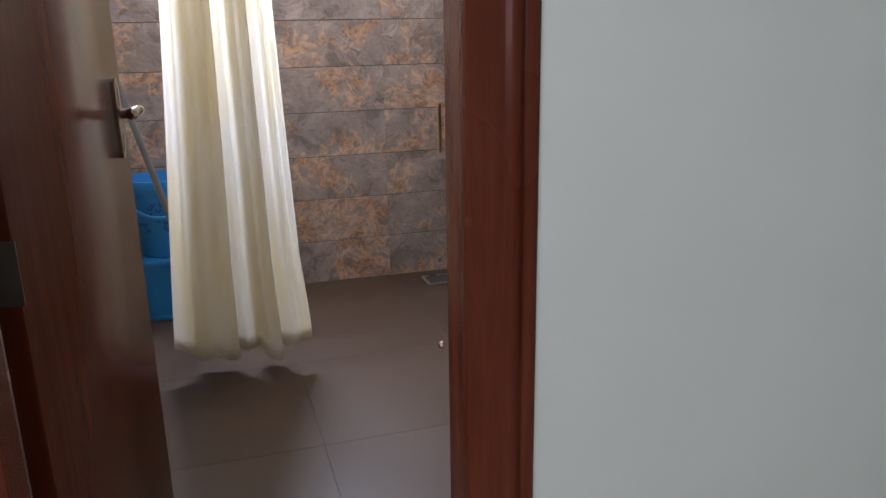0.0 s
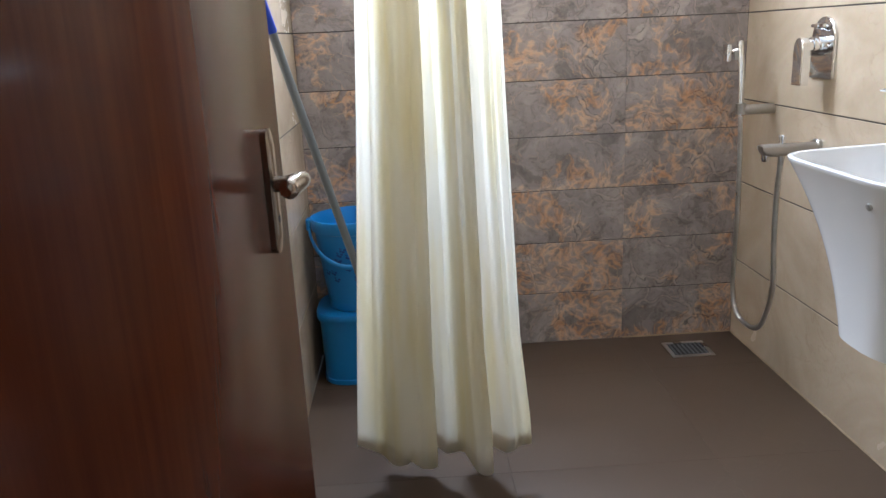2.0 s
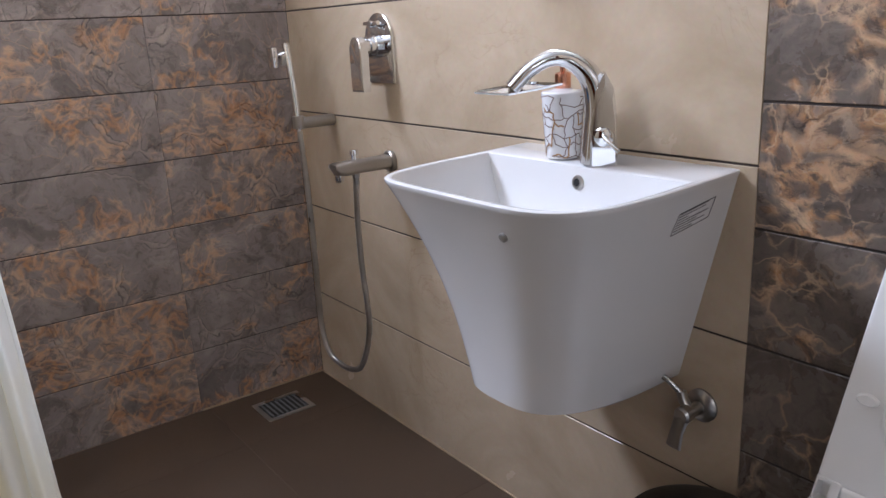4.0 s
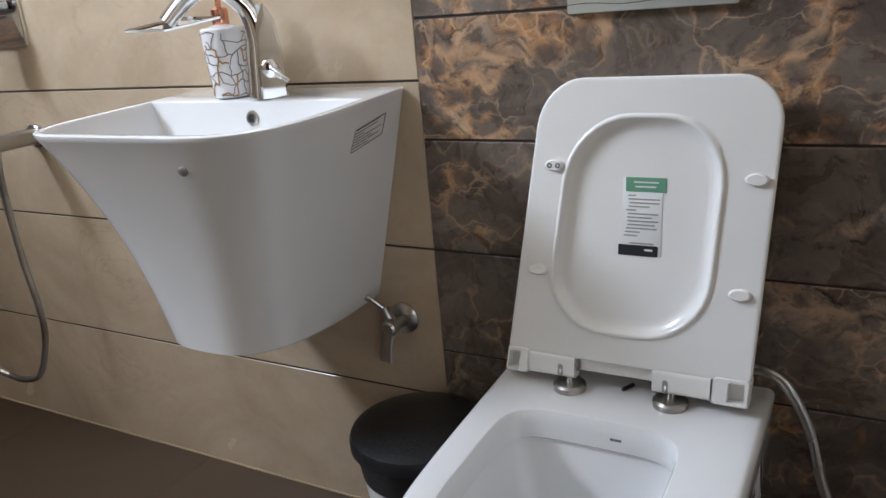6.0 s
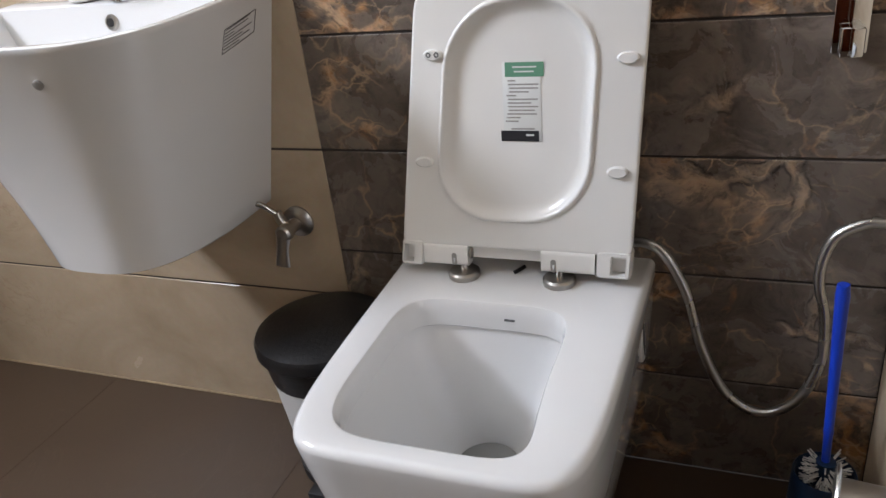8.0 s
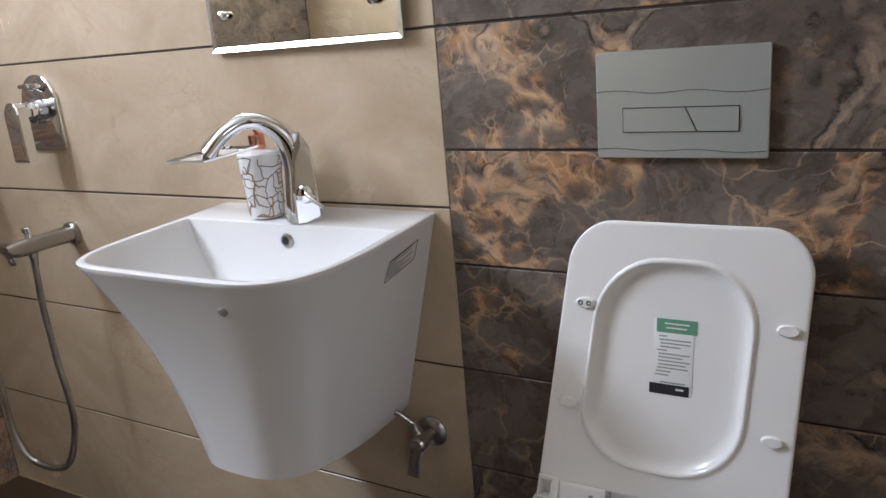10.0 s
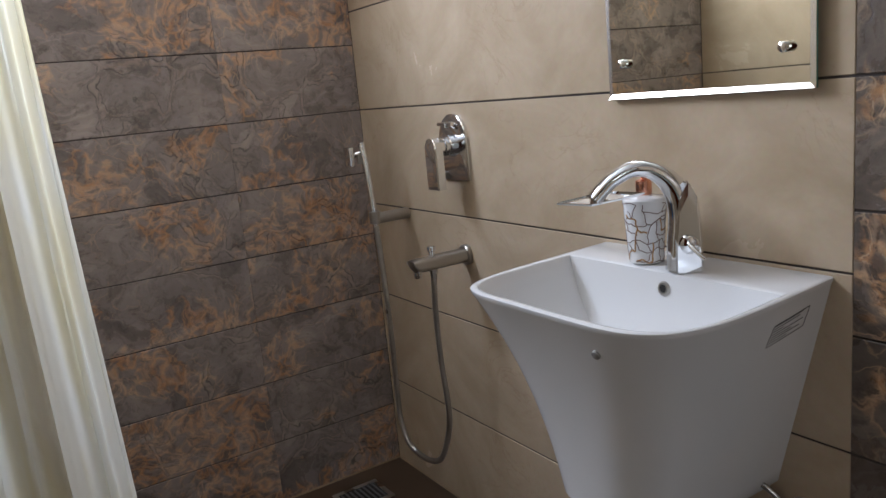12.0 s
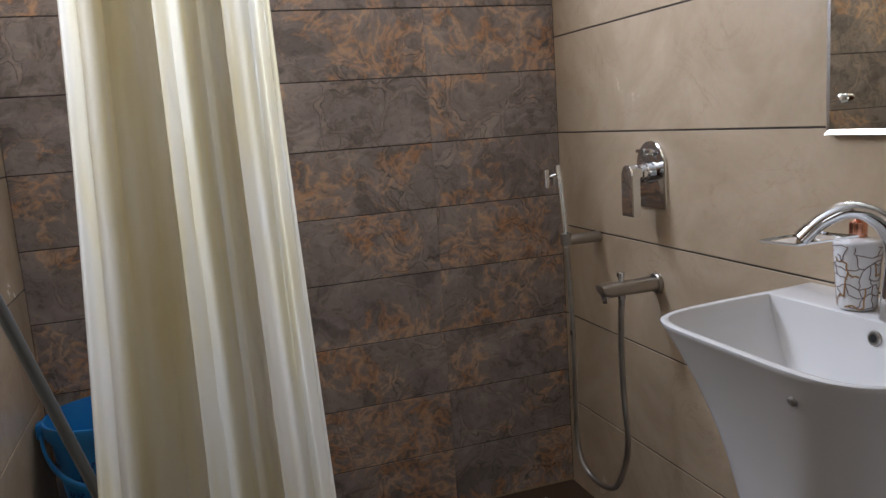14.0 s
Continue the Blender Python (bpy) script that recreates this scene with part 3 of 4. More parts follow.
for i in range(len(line)):
    f = i / (len(line) - 1)
    w = [(0, 0.024), (0.35, 0.023), (0.62, 0.019), (0.85, 0.021), (1, 0.027)]
    t = [(0, 0.021), (0.3, 0.0225), (0.45, 0.02), (0.62, 0.0145), (0.8, 0.014), (1, 0.0145)]
    radii.append(tuple(float(np.interp(f, [p for p, _ in k], [q for _, q in k])) for k in (w, t)))
part("neck", sweep(line, radii, 20, side), M["chrome"], tap)
# the lip is a thin slanted tray under the end of the neck
lip_o = line[-1] + Vector((-0.004, -0.002, -0.009))
lip_u, lip_v = Vector((-0.033, 0.056, 0.004)), Vector((0.074, -0.05, 0.012))
lip_n = lip_u.cross(lip_v).normalized()
lip_n = lip_n if lip_n.z > 0 else -lip_n
quad = [lip_o + lip_u * s + lip_v * t for s, t in ((-0.03, -0.06), (0.5, -0.07), (0.95, -0.05), (1.0, 0.0), (1.02, 0.5), (1.0, 1.0), (0.0, 1.0), (-0.06, 0.5))]
mid = sum(quad, Vector()) / len(quad)
lip_rows = [[mid + (q - mid) * s + lip_n * (e - 0.006 * k) for q in quad] for s, e, k in ((0.97, -0.004, 0), (1.0, -0.003, 0), (1.0, 0.0, 0), (0.97, 0.001, 0), (0.9, 0.0, 0.4))]
part("lip", loft(lip_rows), M["chrome"], tap, "slanted chrome lip", False)
side = d.cross(Vector((0, 0, 1)))
knob_dir = -side if side.y > 0 else side
boss = base + knob_dir * 0.026 - d * 0.004 + Vector((0, 0, 0.05))
shield = [(-0.018, 0.0), (0.028, 0.0), (0.0275, 0.045), (0.0255, 0.095), (0.021, 0.13), (0.006, 0.158), (-0.01, 0.125), (-0.0175, 0.06)]
part("shield", plate(base, -d, Vector((0, 0, 1)), knob_dir, shield, 0.028, 0.004), M["chrome"], tap, "flat chrome side panel", False)
part("boss", turned(boss, ((0.0, 0.016), (0.008, 0.016), (0.011, 0.012), (0.013, 0.004)), tuple(knob_dir), 24), M["chrome"], tap)
part("lever", sweep([boss + knob_dir * 0.012, boss + knob_dir * 0.027 - d * 0.008 + Vector((0, 0, -0.009)), boss + knob_dir * 0.036 - d * 0.02 + Vector((0, 0, -0.02))], [0.0045, 0.0038, 0.0042], 10), M["chrome"], tap, "small chrome stick lever")

# soap dispenser
soap = thing("soap_dispenser", (-0.072, -1.238, SZ + 0.003), "white ceramic soap dispenser with crackle print and rose-gold pump", "soap dispenser")
sx, sy, sz = -0.078, -1.246, SZ + 0.0025
body = ((0, 0.028), (0.002, 0.031), (0.06, 0.0355), (0.112, 0.0395), (0.118, 0.0395), (0.121, 0.037), (0.124, 0.02), (0.126, 0.013))
part("bottle", turned((sx, sy, sz), body, sides=40), M["ceramic"], soap)


def crackle(columns, rows, share, half, seed):
    """An irregular net of thin printed lines round the bottle; share of its lines is drawn."""
    rnd = random.Random(seed)
    knots = {(c, r): ((c + rnd.uniform(-0.36, 0.36)) * math.tau / columns, 0.006 + 0.106 * min(1, max(0, (r + rnd.uniform(-0.36, 0.36)) / (rows - 1)))) for c in range(columns) for r in range(rows)}
    bm = bmesh.new()

    def stroke(p, q):
        if rnd.random() > share:
            return
        turn = (q[0] - p[0] + math.pi) % math.tau - math.pi
        bend = [(p[0] + turn * f + rnd.uniform(-0.06, 0.06) * (0 < f < 1), p[1] + (q[1] - p[1]) * f + rnd.uniform(-0.004, 0.004) * (0 < f < 1)) for f in (0, 0.35, 0.7, 1)]
        for (a0, h0), (a1, h1) in zip(bend, bend[1:]):
            v = [Vector((sx + r * math.cos(a), sy + r * math.sin(a), sz + h)) for a, h in ((a0, h0), (a1, h1)) for r in (0.0312 + 0.0085 * h / 0.112,)]
            n = Vector((math.cos((a0 + a1) / 2), math.sin((a0 + a1) / 2), 0))
            u = (v[1] - v[0]).normalized().cross(n) * half
            loft([[v[0] + u, v[1] + u, v[1] - u, v[0] - u], [w + n * 0.0005 for w in (v[0] + u, v[1] + u, v[1] - u, v[0] - u)]], bm=bm)

    for c in range(columns):
        for r in range(rows):
            stroke(knots[c, r], knots[(c + 1) % columns, r])
            if r + 1 < rows:
                stroke(knots[c, r], knots[(c + rnd.choice((0, 0, 1))) % columns, r + 1])
    return bm


tagged(part("print", crackle(11, 7, 0.72, 0.0008, 5), M["crackle"], soap, "brown crackle print"), kind="stuff")
tagged(part("gold_print", crackle(9, 5, 0.12, 0.0013, 9), M["ink_gold"], soap, "gold crackle print"), kind="stuff")
pump = part("pump", turned((sx, sy, sz + 0.125), ((0, 0.0135), (0.002, 0.0145), (0.026, 0.0145), (0.028, 0.012), (0.03, 0.005), (0.052, 0.005), (0.053, 0.011), (0.06, 0.011), (0.061, 0.009)), sides=24), M["copper"], soap, "rose-gold pump")
part("nozzle", sweep([(sx, sy, sz + 0.181), (sx - 0.022, sy + 0.012, sz + 0.182), (sx - 0.036, sy + 0.02, sz + 0.178)], [0.006, 0.005, 0.0042], 10), M["copper"], soap)

# angle valve under the basin
valve = thing("angle_valve", (0, -1.505, 0.455), "chrome angle valve on the wall below the wash basin", "valve")
vy, vz = -1.512, 0.457
part("flange", turned((0, vy, vz), ((0, 0.031), (-0.004, 0.031), (-0.012, 0.022), (-0.014, 0.012)), (1, 0, 0), 28), M["chrome_dull"], valve)
part("body", turned((-0.01, vy, vz), ((0, 0.0125), (-0.03, 0.0125), (-0.034, 0.016), (-0.05, 0.016), (-0.054, 0.012)), (1, 0, 0), 20), M["chrome_dull"], valve)
part("outlet", sweep([(-0.038, vy, vz), (-0.038, vy + 0.014, vz + 0.02), (-0.038, vy + 0.018, vz + 0.034)], [0.01, 0.0095, 0.009], 14), M["chrome_dull"], valve)
part("lever", sweep([(-0.056, vy, vz + 0.004), (-0.064, vy + 0.006, vz - 0.03), (-0.068, vy + 0.009, vz - 0.062)], [(0.016, 0.007), (0.0135, 0.005), (0.0155, 0.0045)], 12, (0, 1, 0)), M["chrome_dull"], valve)
part("supply_hose", sweep(spline([(-0.038, vy + 0.018, vz + 0.03), (-0.05, vy + 0.05, vz + 0.055), (-0.06, vy + 0.1, vz + 0.047), (-0.07, vy + 0.15, vz + 0.06)], 6), 0.0055, 10), M["steel"], valve, "braided steel hose")

# ---- wall mirror ----
mirror = thing("wall_mirror", (-0.02, -1.323, 1.187), "frameless silvered wall mirror with slanted edges on four chrome studs", "mirror")
my0, my1, mz0, mz1 = -1.54, -1.107, 1.187, 1.84
B = 0.009
face = [(my0 + B, mz0 + B), (my1 - B, mz0 + B), (my1 - B, mz1 - B), (my0 + B, mz1 - B)]
edge = [(my0, mz0), (my1, mz0), (my1, mz1), (my0, mz1)]
MT = 0.014      # how far the mirror is turned about its upright


def on_mirror(y, z, x):
    return Vector((x + (y - my0) * MT, y, z))


part("backing", loft([[on_mirror(a, b, -0.012) for a, b in edge], [on_mirror(a, b, -0.0165) for a, b in edge]]), M["glass_edge"], mirror, "green glass edge", False)
part("glass", loft([[on_mirror(a, b, -0.0168) for a, b in face], [on_mirror(a, b, -0.0182) for a, b in face]]), M["mirror"], mirror, "silvered mirror glass", False)
bevels = ((0, 1, "z", 1), (1, 2, "y", 1), (2, 3, "z", -1), (3, 0, "y", -1))
for i, j, _axis, _s in bevels:
    # bottom strip's outer edge is raised: a shape that imitates the glass's refracted brightness
    outer = [on_mirror(*edge[i], -0.0212 if i == 0 else -0.0172), on_mirror(*edge[j], -0.0212 if i == 0 else -0.0172)]
    inner = [on_mirror(*face[j], -0.0182), on_mirror(*face[i], -0.0182)]
    lower = [on_mirror(*edge[i], -0.0167), on_mirror(*edge[j], -0.0167), on_mirror(*face[j], -0.0167), on_mirror(*face[i], -0.0167)]
    part("bevel", loft([lower, outer + inner]), M["bevel"], mirror, "bright bevelled edge", False)
for y, z in ((-1.152, 1.252), (-1.493, 1.252), (-1.152, 1.775), (-1.493, 1.775)):
    part("stud", turned(on_mirror(y, z, -0.016), ((0, 0.0085), (-0.014, 0.0085), (-0.0165, 0.0075), (-0.018, 0.004)), (1, 0, 0), 20), M["chrome"], mirror, "round chrome mirror stud")
    part("spacer", turned(on_mirror(y, z, -0.012), ((0, 0.01), (0.016, 0.01)), (1, 0, 0), 14), M["chrome_dull"], mirror)

# ---- shower fittings on the beige wall ----
mixer = thing("shower_mixer", (0, -0.527, 1.085), "chrome concealed shower mixer with an arched plate", "shower mixer")
arch = [(0.0625, -0.086), (0.0625, 0.026)] + [(0.0625 * math.cos(radians(a)), 0.026 + 0.062 * math.sin(radians(a))) for a in range(10, 180, 10)] + [(-0.0625, 0.026), (-0.0625, -0.086)]
part("plate", plate((0, -0.527, 1.086), (0, -1, 0), (0, 0, 1), (-1, 0, 0), arch, 0.01, 0.0025), M["chrome"], mixer)
part("cartridge", turned((-0.008, -0.527, 1.092), ((0, 0.03), (-0.022, 0.03), (-0.024, 0.026), (-0.036, 0.026), (-0.038, 0.022), (-0.06, 0.022)), (1, 0, 0), 28), M["chrome"], mixer)
part("lever", plate((-0.058, -0.527, 1.068), (0, -1, 0), (0, 0, 1), (-1, 0, 0), [(0.027 * a / 0.03, b) for a, b in ([(0.03, -0.085), (0.03, 0.02)] + [(0.03 * math.cos(radians(t)), 0.02 + 0.03 * math.sin(radians(t))) for t in range(15, 180, 15)] + [(-0.03, 0.02), (-0.03, -0.085)])], 0.024, 0.003), M["chrome"], mixer, "chrome paddle lever")
part("diverter", sweep([(-0.008, -0.527, 1.147), (-0.034, -0.527, 1.147)], 0.0085, 16), M["chrome"], mixer)
part("diverter_pin", sweep([(-0.026, -0.495, 1.149), (-0.026, -0.56, 1.149)], 0.0055, 12), M["chrome"], mixer)

holder = thing("shower_holder", (0, -0.24, 0.888), "dull chrome wall holder for the hand shower", "shower holder")
part("arm", sweep([(0, -0.238, 0.888), (-0.004, -0.238, 0.888), (-0.115, -0.238, 0.888), (-0.122, -0.238, 0.888)], [0.0155, 0.0165, 0.0165, 0.0145], 22), M["chrome_dull"], holder)
part("cradle", turned((-0.112, -0.238, 0.874), ((0, 0.012), (0.0, 0.017), (0.034, 0.017), (0.036, 0.012)), sides=18), M["chrome_dull"], holder)

hand = thing("hand_shower", (-0.112, -0.238, 0.9), "slim chrome hand shower standing in its holder", "hand shower")
stick = spline([(-0.112, -0.238, 0.868), (-0.112, -0.232, 0.95), (-0.112, -0.219, 1.04), (-0.112, -0.205, 1.108)], 5)
part("stick", sweep(stick, [(0.0095 + 0.003 * i / 15, 0.0105) for i in range(len(stick))], 14, (0, 1, 0)), M["chrome"], hand)
part("neck", sweep([(-0.112, -0.21, 1.082), (-0.128, -0.2, 1.078), (-0.142, -0.19, 1.073)], 0.008, 12), M["chrome"], hand)
part("head", box(-0.1555, -0.207, 1.044, -0.1405, -0.168, 1.1, 0.003), M["chrome"], hand, "small square spray head")
part("trigger", box(-0.133, -0.214, 1.05, -0.12, -0.203, 1.078, 0.002), M["chrome_dull"], hand)

spout = thing("bath_spout", (0, -0.536, 0.797), "dull chrome wall spout with hose outlet and diverter pin", "spout")
part("flange", plate((0, -0.536, 0.797), (0, -1, 0), (0, 0, 1), (-1, 0, 0), rounded(0.05, 0.054, 0.02), 0.013, 0.003), M["chrome_dull"], spout)
part("pipe", loft([[Vector((x, -0.536 + a, 0.797 + dz + b * f)) for a, b in rounded(0.042, 0.036, 0.012)] for x, f, dz in ((-0.01, 1, 0), (-0.15, 1, 0), (-0.168, 0.85, 0.002), (-0.178, 0.35, 0.008))]), M["chrome_dull"], spout)
part("outlet", turned((-0.16, -0.536, 0.782), ((0, 0.012), (-0.014, 0.011), (-0.018, 0.009)), sides=16), M["chrome"], spout)
part("diverter_pin", turned((-0.112, -0.536, 0.813), ((0, 0.008), (0.014, 0.008), (0.016, 0.0115), (0.026, 0.0115), (0.028, 0.009)), sides=18), M["chrome"], spout)
part("hose_nut", turned((-0.112, -0.536, 0.781), ((0, 0.011), (-0.012, 0.011), (-0.014, 0.0085), (-0.03, 0.0085)), sides=8), M["chrome_dull"], spout)

hose = thing("shower_hose", (-0.11, -0.37, 0.16), "ribbed chrome shower hose hanging in a loop", "shower hose")
loop = spline([(-0.112, -0.534, 0.755), (-0.111, -0.524, 0.66), (-0.11, -0.525, 0.52), (-0.11, -0.538, 0.41), (-0.11, -0.536, 0.34), (-0.11, -0.51, 0.27), (-0.11, -0.465, 0.205), (-0.11, -0.4, 0.18), (-0.11, -0.33, 0.18), (-0.11, -0.28, 0.2), (-0.11, -0.25, 0.27), (-0.11, -0.248, 0.38), (-0.11, -0.252, 0.55), (-0.111, -0.247, 0.74), (-0.112, -0.238, 0.866)], 22)
part("tube", sweep(loop, [0.0074 + 0.001 * (i % 2) for i in range(len(loop))], 10), M["hose"], hose)

# ---- toilet ----
TY, TZ = -1.956, 0.425
toilet = thing("toilet", (0, TY, 0.06), "white square wall-hung ceramic toilet with the lid raised", "toilet")


def pan_ring(p, wb, wf, z, k=7.0, n=48):
    ring = []
    for i in range(n + 1):
        a = -math.pi / 2 + math.pi * i / n
        c, t = abs(math.cos(a)) ** (2 / k), abs(math.sin(a)) ** (2 / k) * (1 if a > 0 else -1)
        ring.append(Vector((-p * c, TY - 0.004 * c + (wb + (wf - wb) * c) * t, z)))
    return ring


def hole_ring(f, z, cx=-0.338, dx=0.0, k=5.0, n=49, w=0.135, l=0.166):
    ring = []
    for i in range(n):
        a = -math.pi / 2 + math.tau * i / n
        c, t = math.cos(a), math.sin(a)
        ring.append(Vector((cx + dx - l * f * abs(c) ** (2 / k) * (1 if c > 0 else -1), TY + 0.017 * (1 if c < 0 else 1 - 1.1 * abs(c)) + w * f * (1 + 0.05 * max(0, -c) + 0.07 * max(0, c)) * abs(t) ** (2 / k) * (1 if t > 0 else -1), z)))
    return ring


outer = [pan_ring(0.33, 0.14, 0.12, 0.075, 3.2), pan_ring(0.40, 0.17, 0.15, 0.085, 4), pan_ring(0.468, 0.189, 0.17, 0.14, 5), pan_ring(0.503, 0.199, 0.18, 0.22, 5.8), pan_ring(0.522, 0.206, 0.194, 0.31, 6.5), pan_ring(0.531, 0.21, 0.199, TZ - 0.035, 8)]
for a in range(0, 91, 15):
    e = 0.012 * (1 - math.cos(radians(a)))
    outer.append(pan_ring(0.535 - e, 0.211 - e, 0.2 - e, TZ - 0.012 + 0.012 * math.sin(radians(a)), 8))
outer.append(pan_ring(0.506, 0.182, 0.171, TZ - 0.0006, 8))
part("pan", loft(outer, True, False), M["ceramic"], toilet)

def rim_face():
    """The flat top of the pan with its opening."""
    bm = bmesh.new()
    inner = hole_ring(1.0, TZ)
    outer_ring = []
    m = len(inner)
    for v in inner:
        # reach outwards to the pan's own top outline
        dxy = Vector((v.x + 0.266, v.y - TY))
        lo, hi = 0.2, 4.0
        for _ in range(30):
            s = (lo + hi) / 2
            c = (0.266 - dxy.x * s) / 0.52
            wide = 0.196 - 0.011 * max(0, c)
            inside = c > 0 and abs((dxy.y * s + 0.004 * c) / wide) ** 8 + c ** 8 < 1
            lo, hi = (s, hi) if inside else (lo, s)
        outer_ring.append(Vector((-0.266 + dxy.x * lo, TY + dxy.y * lo, TZ - 0.0005)))
    mid = [a.lerp(b, 0.04) for a, b in zip(inner, outer_ring)]
    lip = [Vector((v.x, v.y, TZ - 0.0006)) for v in hole_ring(0.985, 0)]
    rows = [outer_ring, mid, lip, hole_ring(0.965, TZ - 0.006), hole_ring(0.95, TZ - 0.02), hole_ring(0.955, TZ - 0.045), hole_ring(0.99, TZ - 0.05), hole_ring(0.9, TZ - 0.1, dx=0.004, k=4.2), hole_ring(0.72, TZ - 0.17, dx=0.02, k=3.4), hole_ring(0.5, TZ - 0.225, dx=0.05, k=2.8), hole_ring(0.36, TZ - 0.25, dx=0.07, k=2.4)]
    rows[0] = [Vector((v.x, v.y, TZ)) for v in outer_ring]
    rows[1] = [Vector((v.x, v.y, TZ + 0.0006)) for v in mid]
    return loft(rows, False, True, bm)


part("rim_and_bowl", rim_face(), M["ceramic"], toilet)
part("back_deck", box(-0.03, TY - 0.196, TZ - 0.012, 0.0, TY + 0.196, TZ - 0.0008), M["ceramic"], toilet)
part("water", turned((-0.265, TY + 0.011, TZ - 0.243), ((0, 0.05), (0.001, 0.05)), sides=24), M["water"], toilet)
oval = lambda a, b: [(a * math.cos(k * math.tau / 28), b * math.sin(k * math.tau / 28)) for k in range(28)]
cap = part("side_cap", plate((-0.12, TY - 0.199, 0.35), (1, 0, 0), (0, 0.05, 1), (0, -1, 0.05), oval(0.02, 0.042), 0.0095, 0.003), M["white_plastic"], toilet, "oval white plastic fixing cap")
part("cap_slot", plate((-0.12, TY - 0.2085, 0.35), (1, 0, 0), (0, 0.05, 1), (0, -1, 0.05), oval(0.009, 0.03), 0.0006, 0.0002), M["ink_black"], cap)
bm = bmesh.new()
for i, w in enumerate((0.05, 0.044, 0.05)):
    box(-0.21, TY - 0.2064, 0.366 - 0.011 * i, -0.21 + w, TY - 0.2, 0.3675 - 0.011 * i, bm=bm)
tagged(part("side_print", bm, M["ink"], toilet, "small grey printed lines", False), kind="stuff")

# raised lid
LB, LT = Vector((-0.1, -1.958, 0.478)), Vector((-0.045, -1.958, 0.904))
lv = (LT - LB).normalized()
lu = Vector((0, -1, 0))
ln = lu.cross(lv).normalized()
ln = ln if ln.x < 0 else -ln
LH = (LT - LB).length


def on_lid(a, b, d=0.0):
    f = b / LH
    return LB + lu * (a * (1 - 0.095 * f) + 0.04 * f) + lv * b + ln * d


def lid_outline(w, h, r_top, r_bot, v0):
    out = []
    for cx, cy, r, a0 in ((w / 2 - r_top, h - r_top, r_top, 0), (-w / 2 + r_top, h - r_top, r_top, 90), (-w / 2 + r_bot, r_bot, r_bot, 180), (w / 2 - r_bot, r_bot, r_bot, 270)):
        for k in range(9):
            a = radians(a0 + 90 * k / 8)
            out.append((cx + r * math.cos(a), v0 + cy + r * math.sin(a)))
    return out


rows = [[on_lid(a - (0.006 if w < 0.3 else 0), b, d) for a, b in lid_outline(w, h, rt, rbm, v0)] for w, h, rt, rbm, v0, d in (
    (0.348, 0.40, 0.06, 0.01, 0.012, -0.022), (0.366, 0.42, 0.066, 0.012, 0.002, -0.015), (0.372, LH, 0.068, 0.012, 0.0, -0.004), (0.37, LH - 0.002, 0.067, 0.011, 0.001, -0.001), (0.366, LH - 0.006, 0.065, 0.01, 0.003, 0.0), (0.358, LH - 0.014, 0.061, 0.008, 0.007, 0.0),
    (0.258, 0.342, 0.101, 0.101, 0.041, 0.0),     (0.25, 0.334, 0.099, 0.099, 0.045, 0.0), (0.246, 0.33, 0.098, 0.098, 0.047, 0.0028), (0.241, 0.325, 0.096, 0.096, 0.0495, 0.0036), (0.236, 0.32, 0.094, 0.094, 0.052, 0.003), (0.232, 0.316, 0.092, 0.092, 0.054, 0.0), (0.222, 0.306, 0.09, 0.09, 0.059, -0.0055), (0.21, 0.293, 0.086, 0.086, 0.0655, -0.009), (0.196, 0.278, 0.08, 0.08, 0.073, -0.0105), (0.16, 0.235, 0.075, 0.075, 0.094, -0.011))]
lid = part("lid", loft(rows), M["seat"], toilet, "raised white plastic lid")
lid.data.set_sharp_from_angle(angle=radians(50))


def bumper(a, b):
    outline = [(0.0155 * math.cos(t), 0.0085 * math.sin(t)) for t in (k * math.tau / 24 for k in range(24))]
    return plate(on_lid(a, b, 0), lu, lv, ln, outline, 0.006, 0.003)


part("bumper", bumper(-0.146, 0.302), M["seat"], lid, "oval bumper with two screws")
part("bumper", bumper(-0.152, 0.139), M["seat"], lid)
part("bumper", bumper(0.16, 0.291), M["seat"], lid)
part("bumper", bumper(0.156, 0.13), M["seat"], lid)
for da in (-0.0068, 0.0068):
    part("screw", turned(on_lid(-0.146 + da, 0.302, 0.0055), ((0, 0.004), (0.0012, 0.004), (0.0012, 0.0022), (0.0004, 0.002)), tuple(ln), 16), M["ink"], lid)
part("sticker", plate(on_lid(0.001, 0.229, -0.0108), lu, lv, ln, rounded(0.058, 0.116, 0.002), 0.0004, 0.0001), M["paper"], lid, "printed white sticker with green head and black foot")
part("sticker_head", plate(on_lid(0.001, 0.2765, -0.0104), lu, lv, ln, rounded(0.058, 0.021, 0.001), 0.0003, 0.0001), M["green"], lid)
part("sticker_foot", plate(on_lid(0.001, 0.179, -0.0104), lu, lv, ln, rounded(0.058, 0.016, 0.001), 0.0003, 0.0001), M["ink_black"], lid)
bm = bmesh.new()
for i, (a, w) in enumerate(((-0.019, 0.012), (0.0, 0.046), (0.001, 0.044), (-0.006, 0.03), (-0.018, 0.015), (0.001, 0.045), (-0.004, 0.036), (0.002, 0.046), (0.0, 0.04), (0.001, 0.045), (-0.012, 0.022), (-0.014, 0.02), (0.004, 0.036))):
    plate(on_lid(0.001 + a, 0.2605 - 0.0054 * i - (0.006 if i == 12 else 0), -0.0104), lu, lv, ln, rounded(w, 0.0022, 0.0008, 2), 0.0002, 0.00005, bm)
tagged(part("sticker_text", bm, M["logo_grey"], lid), kind="stuff")
bm = bmesh.new()
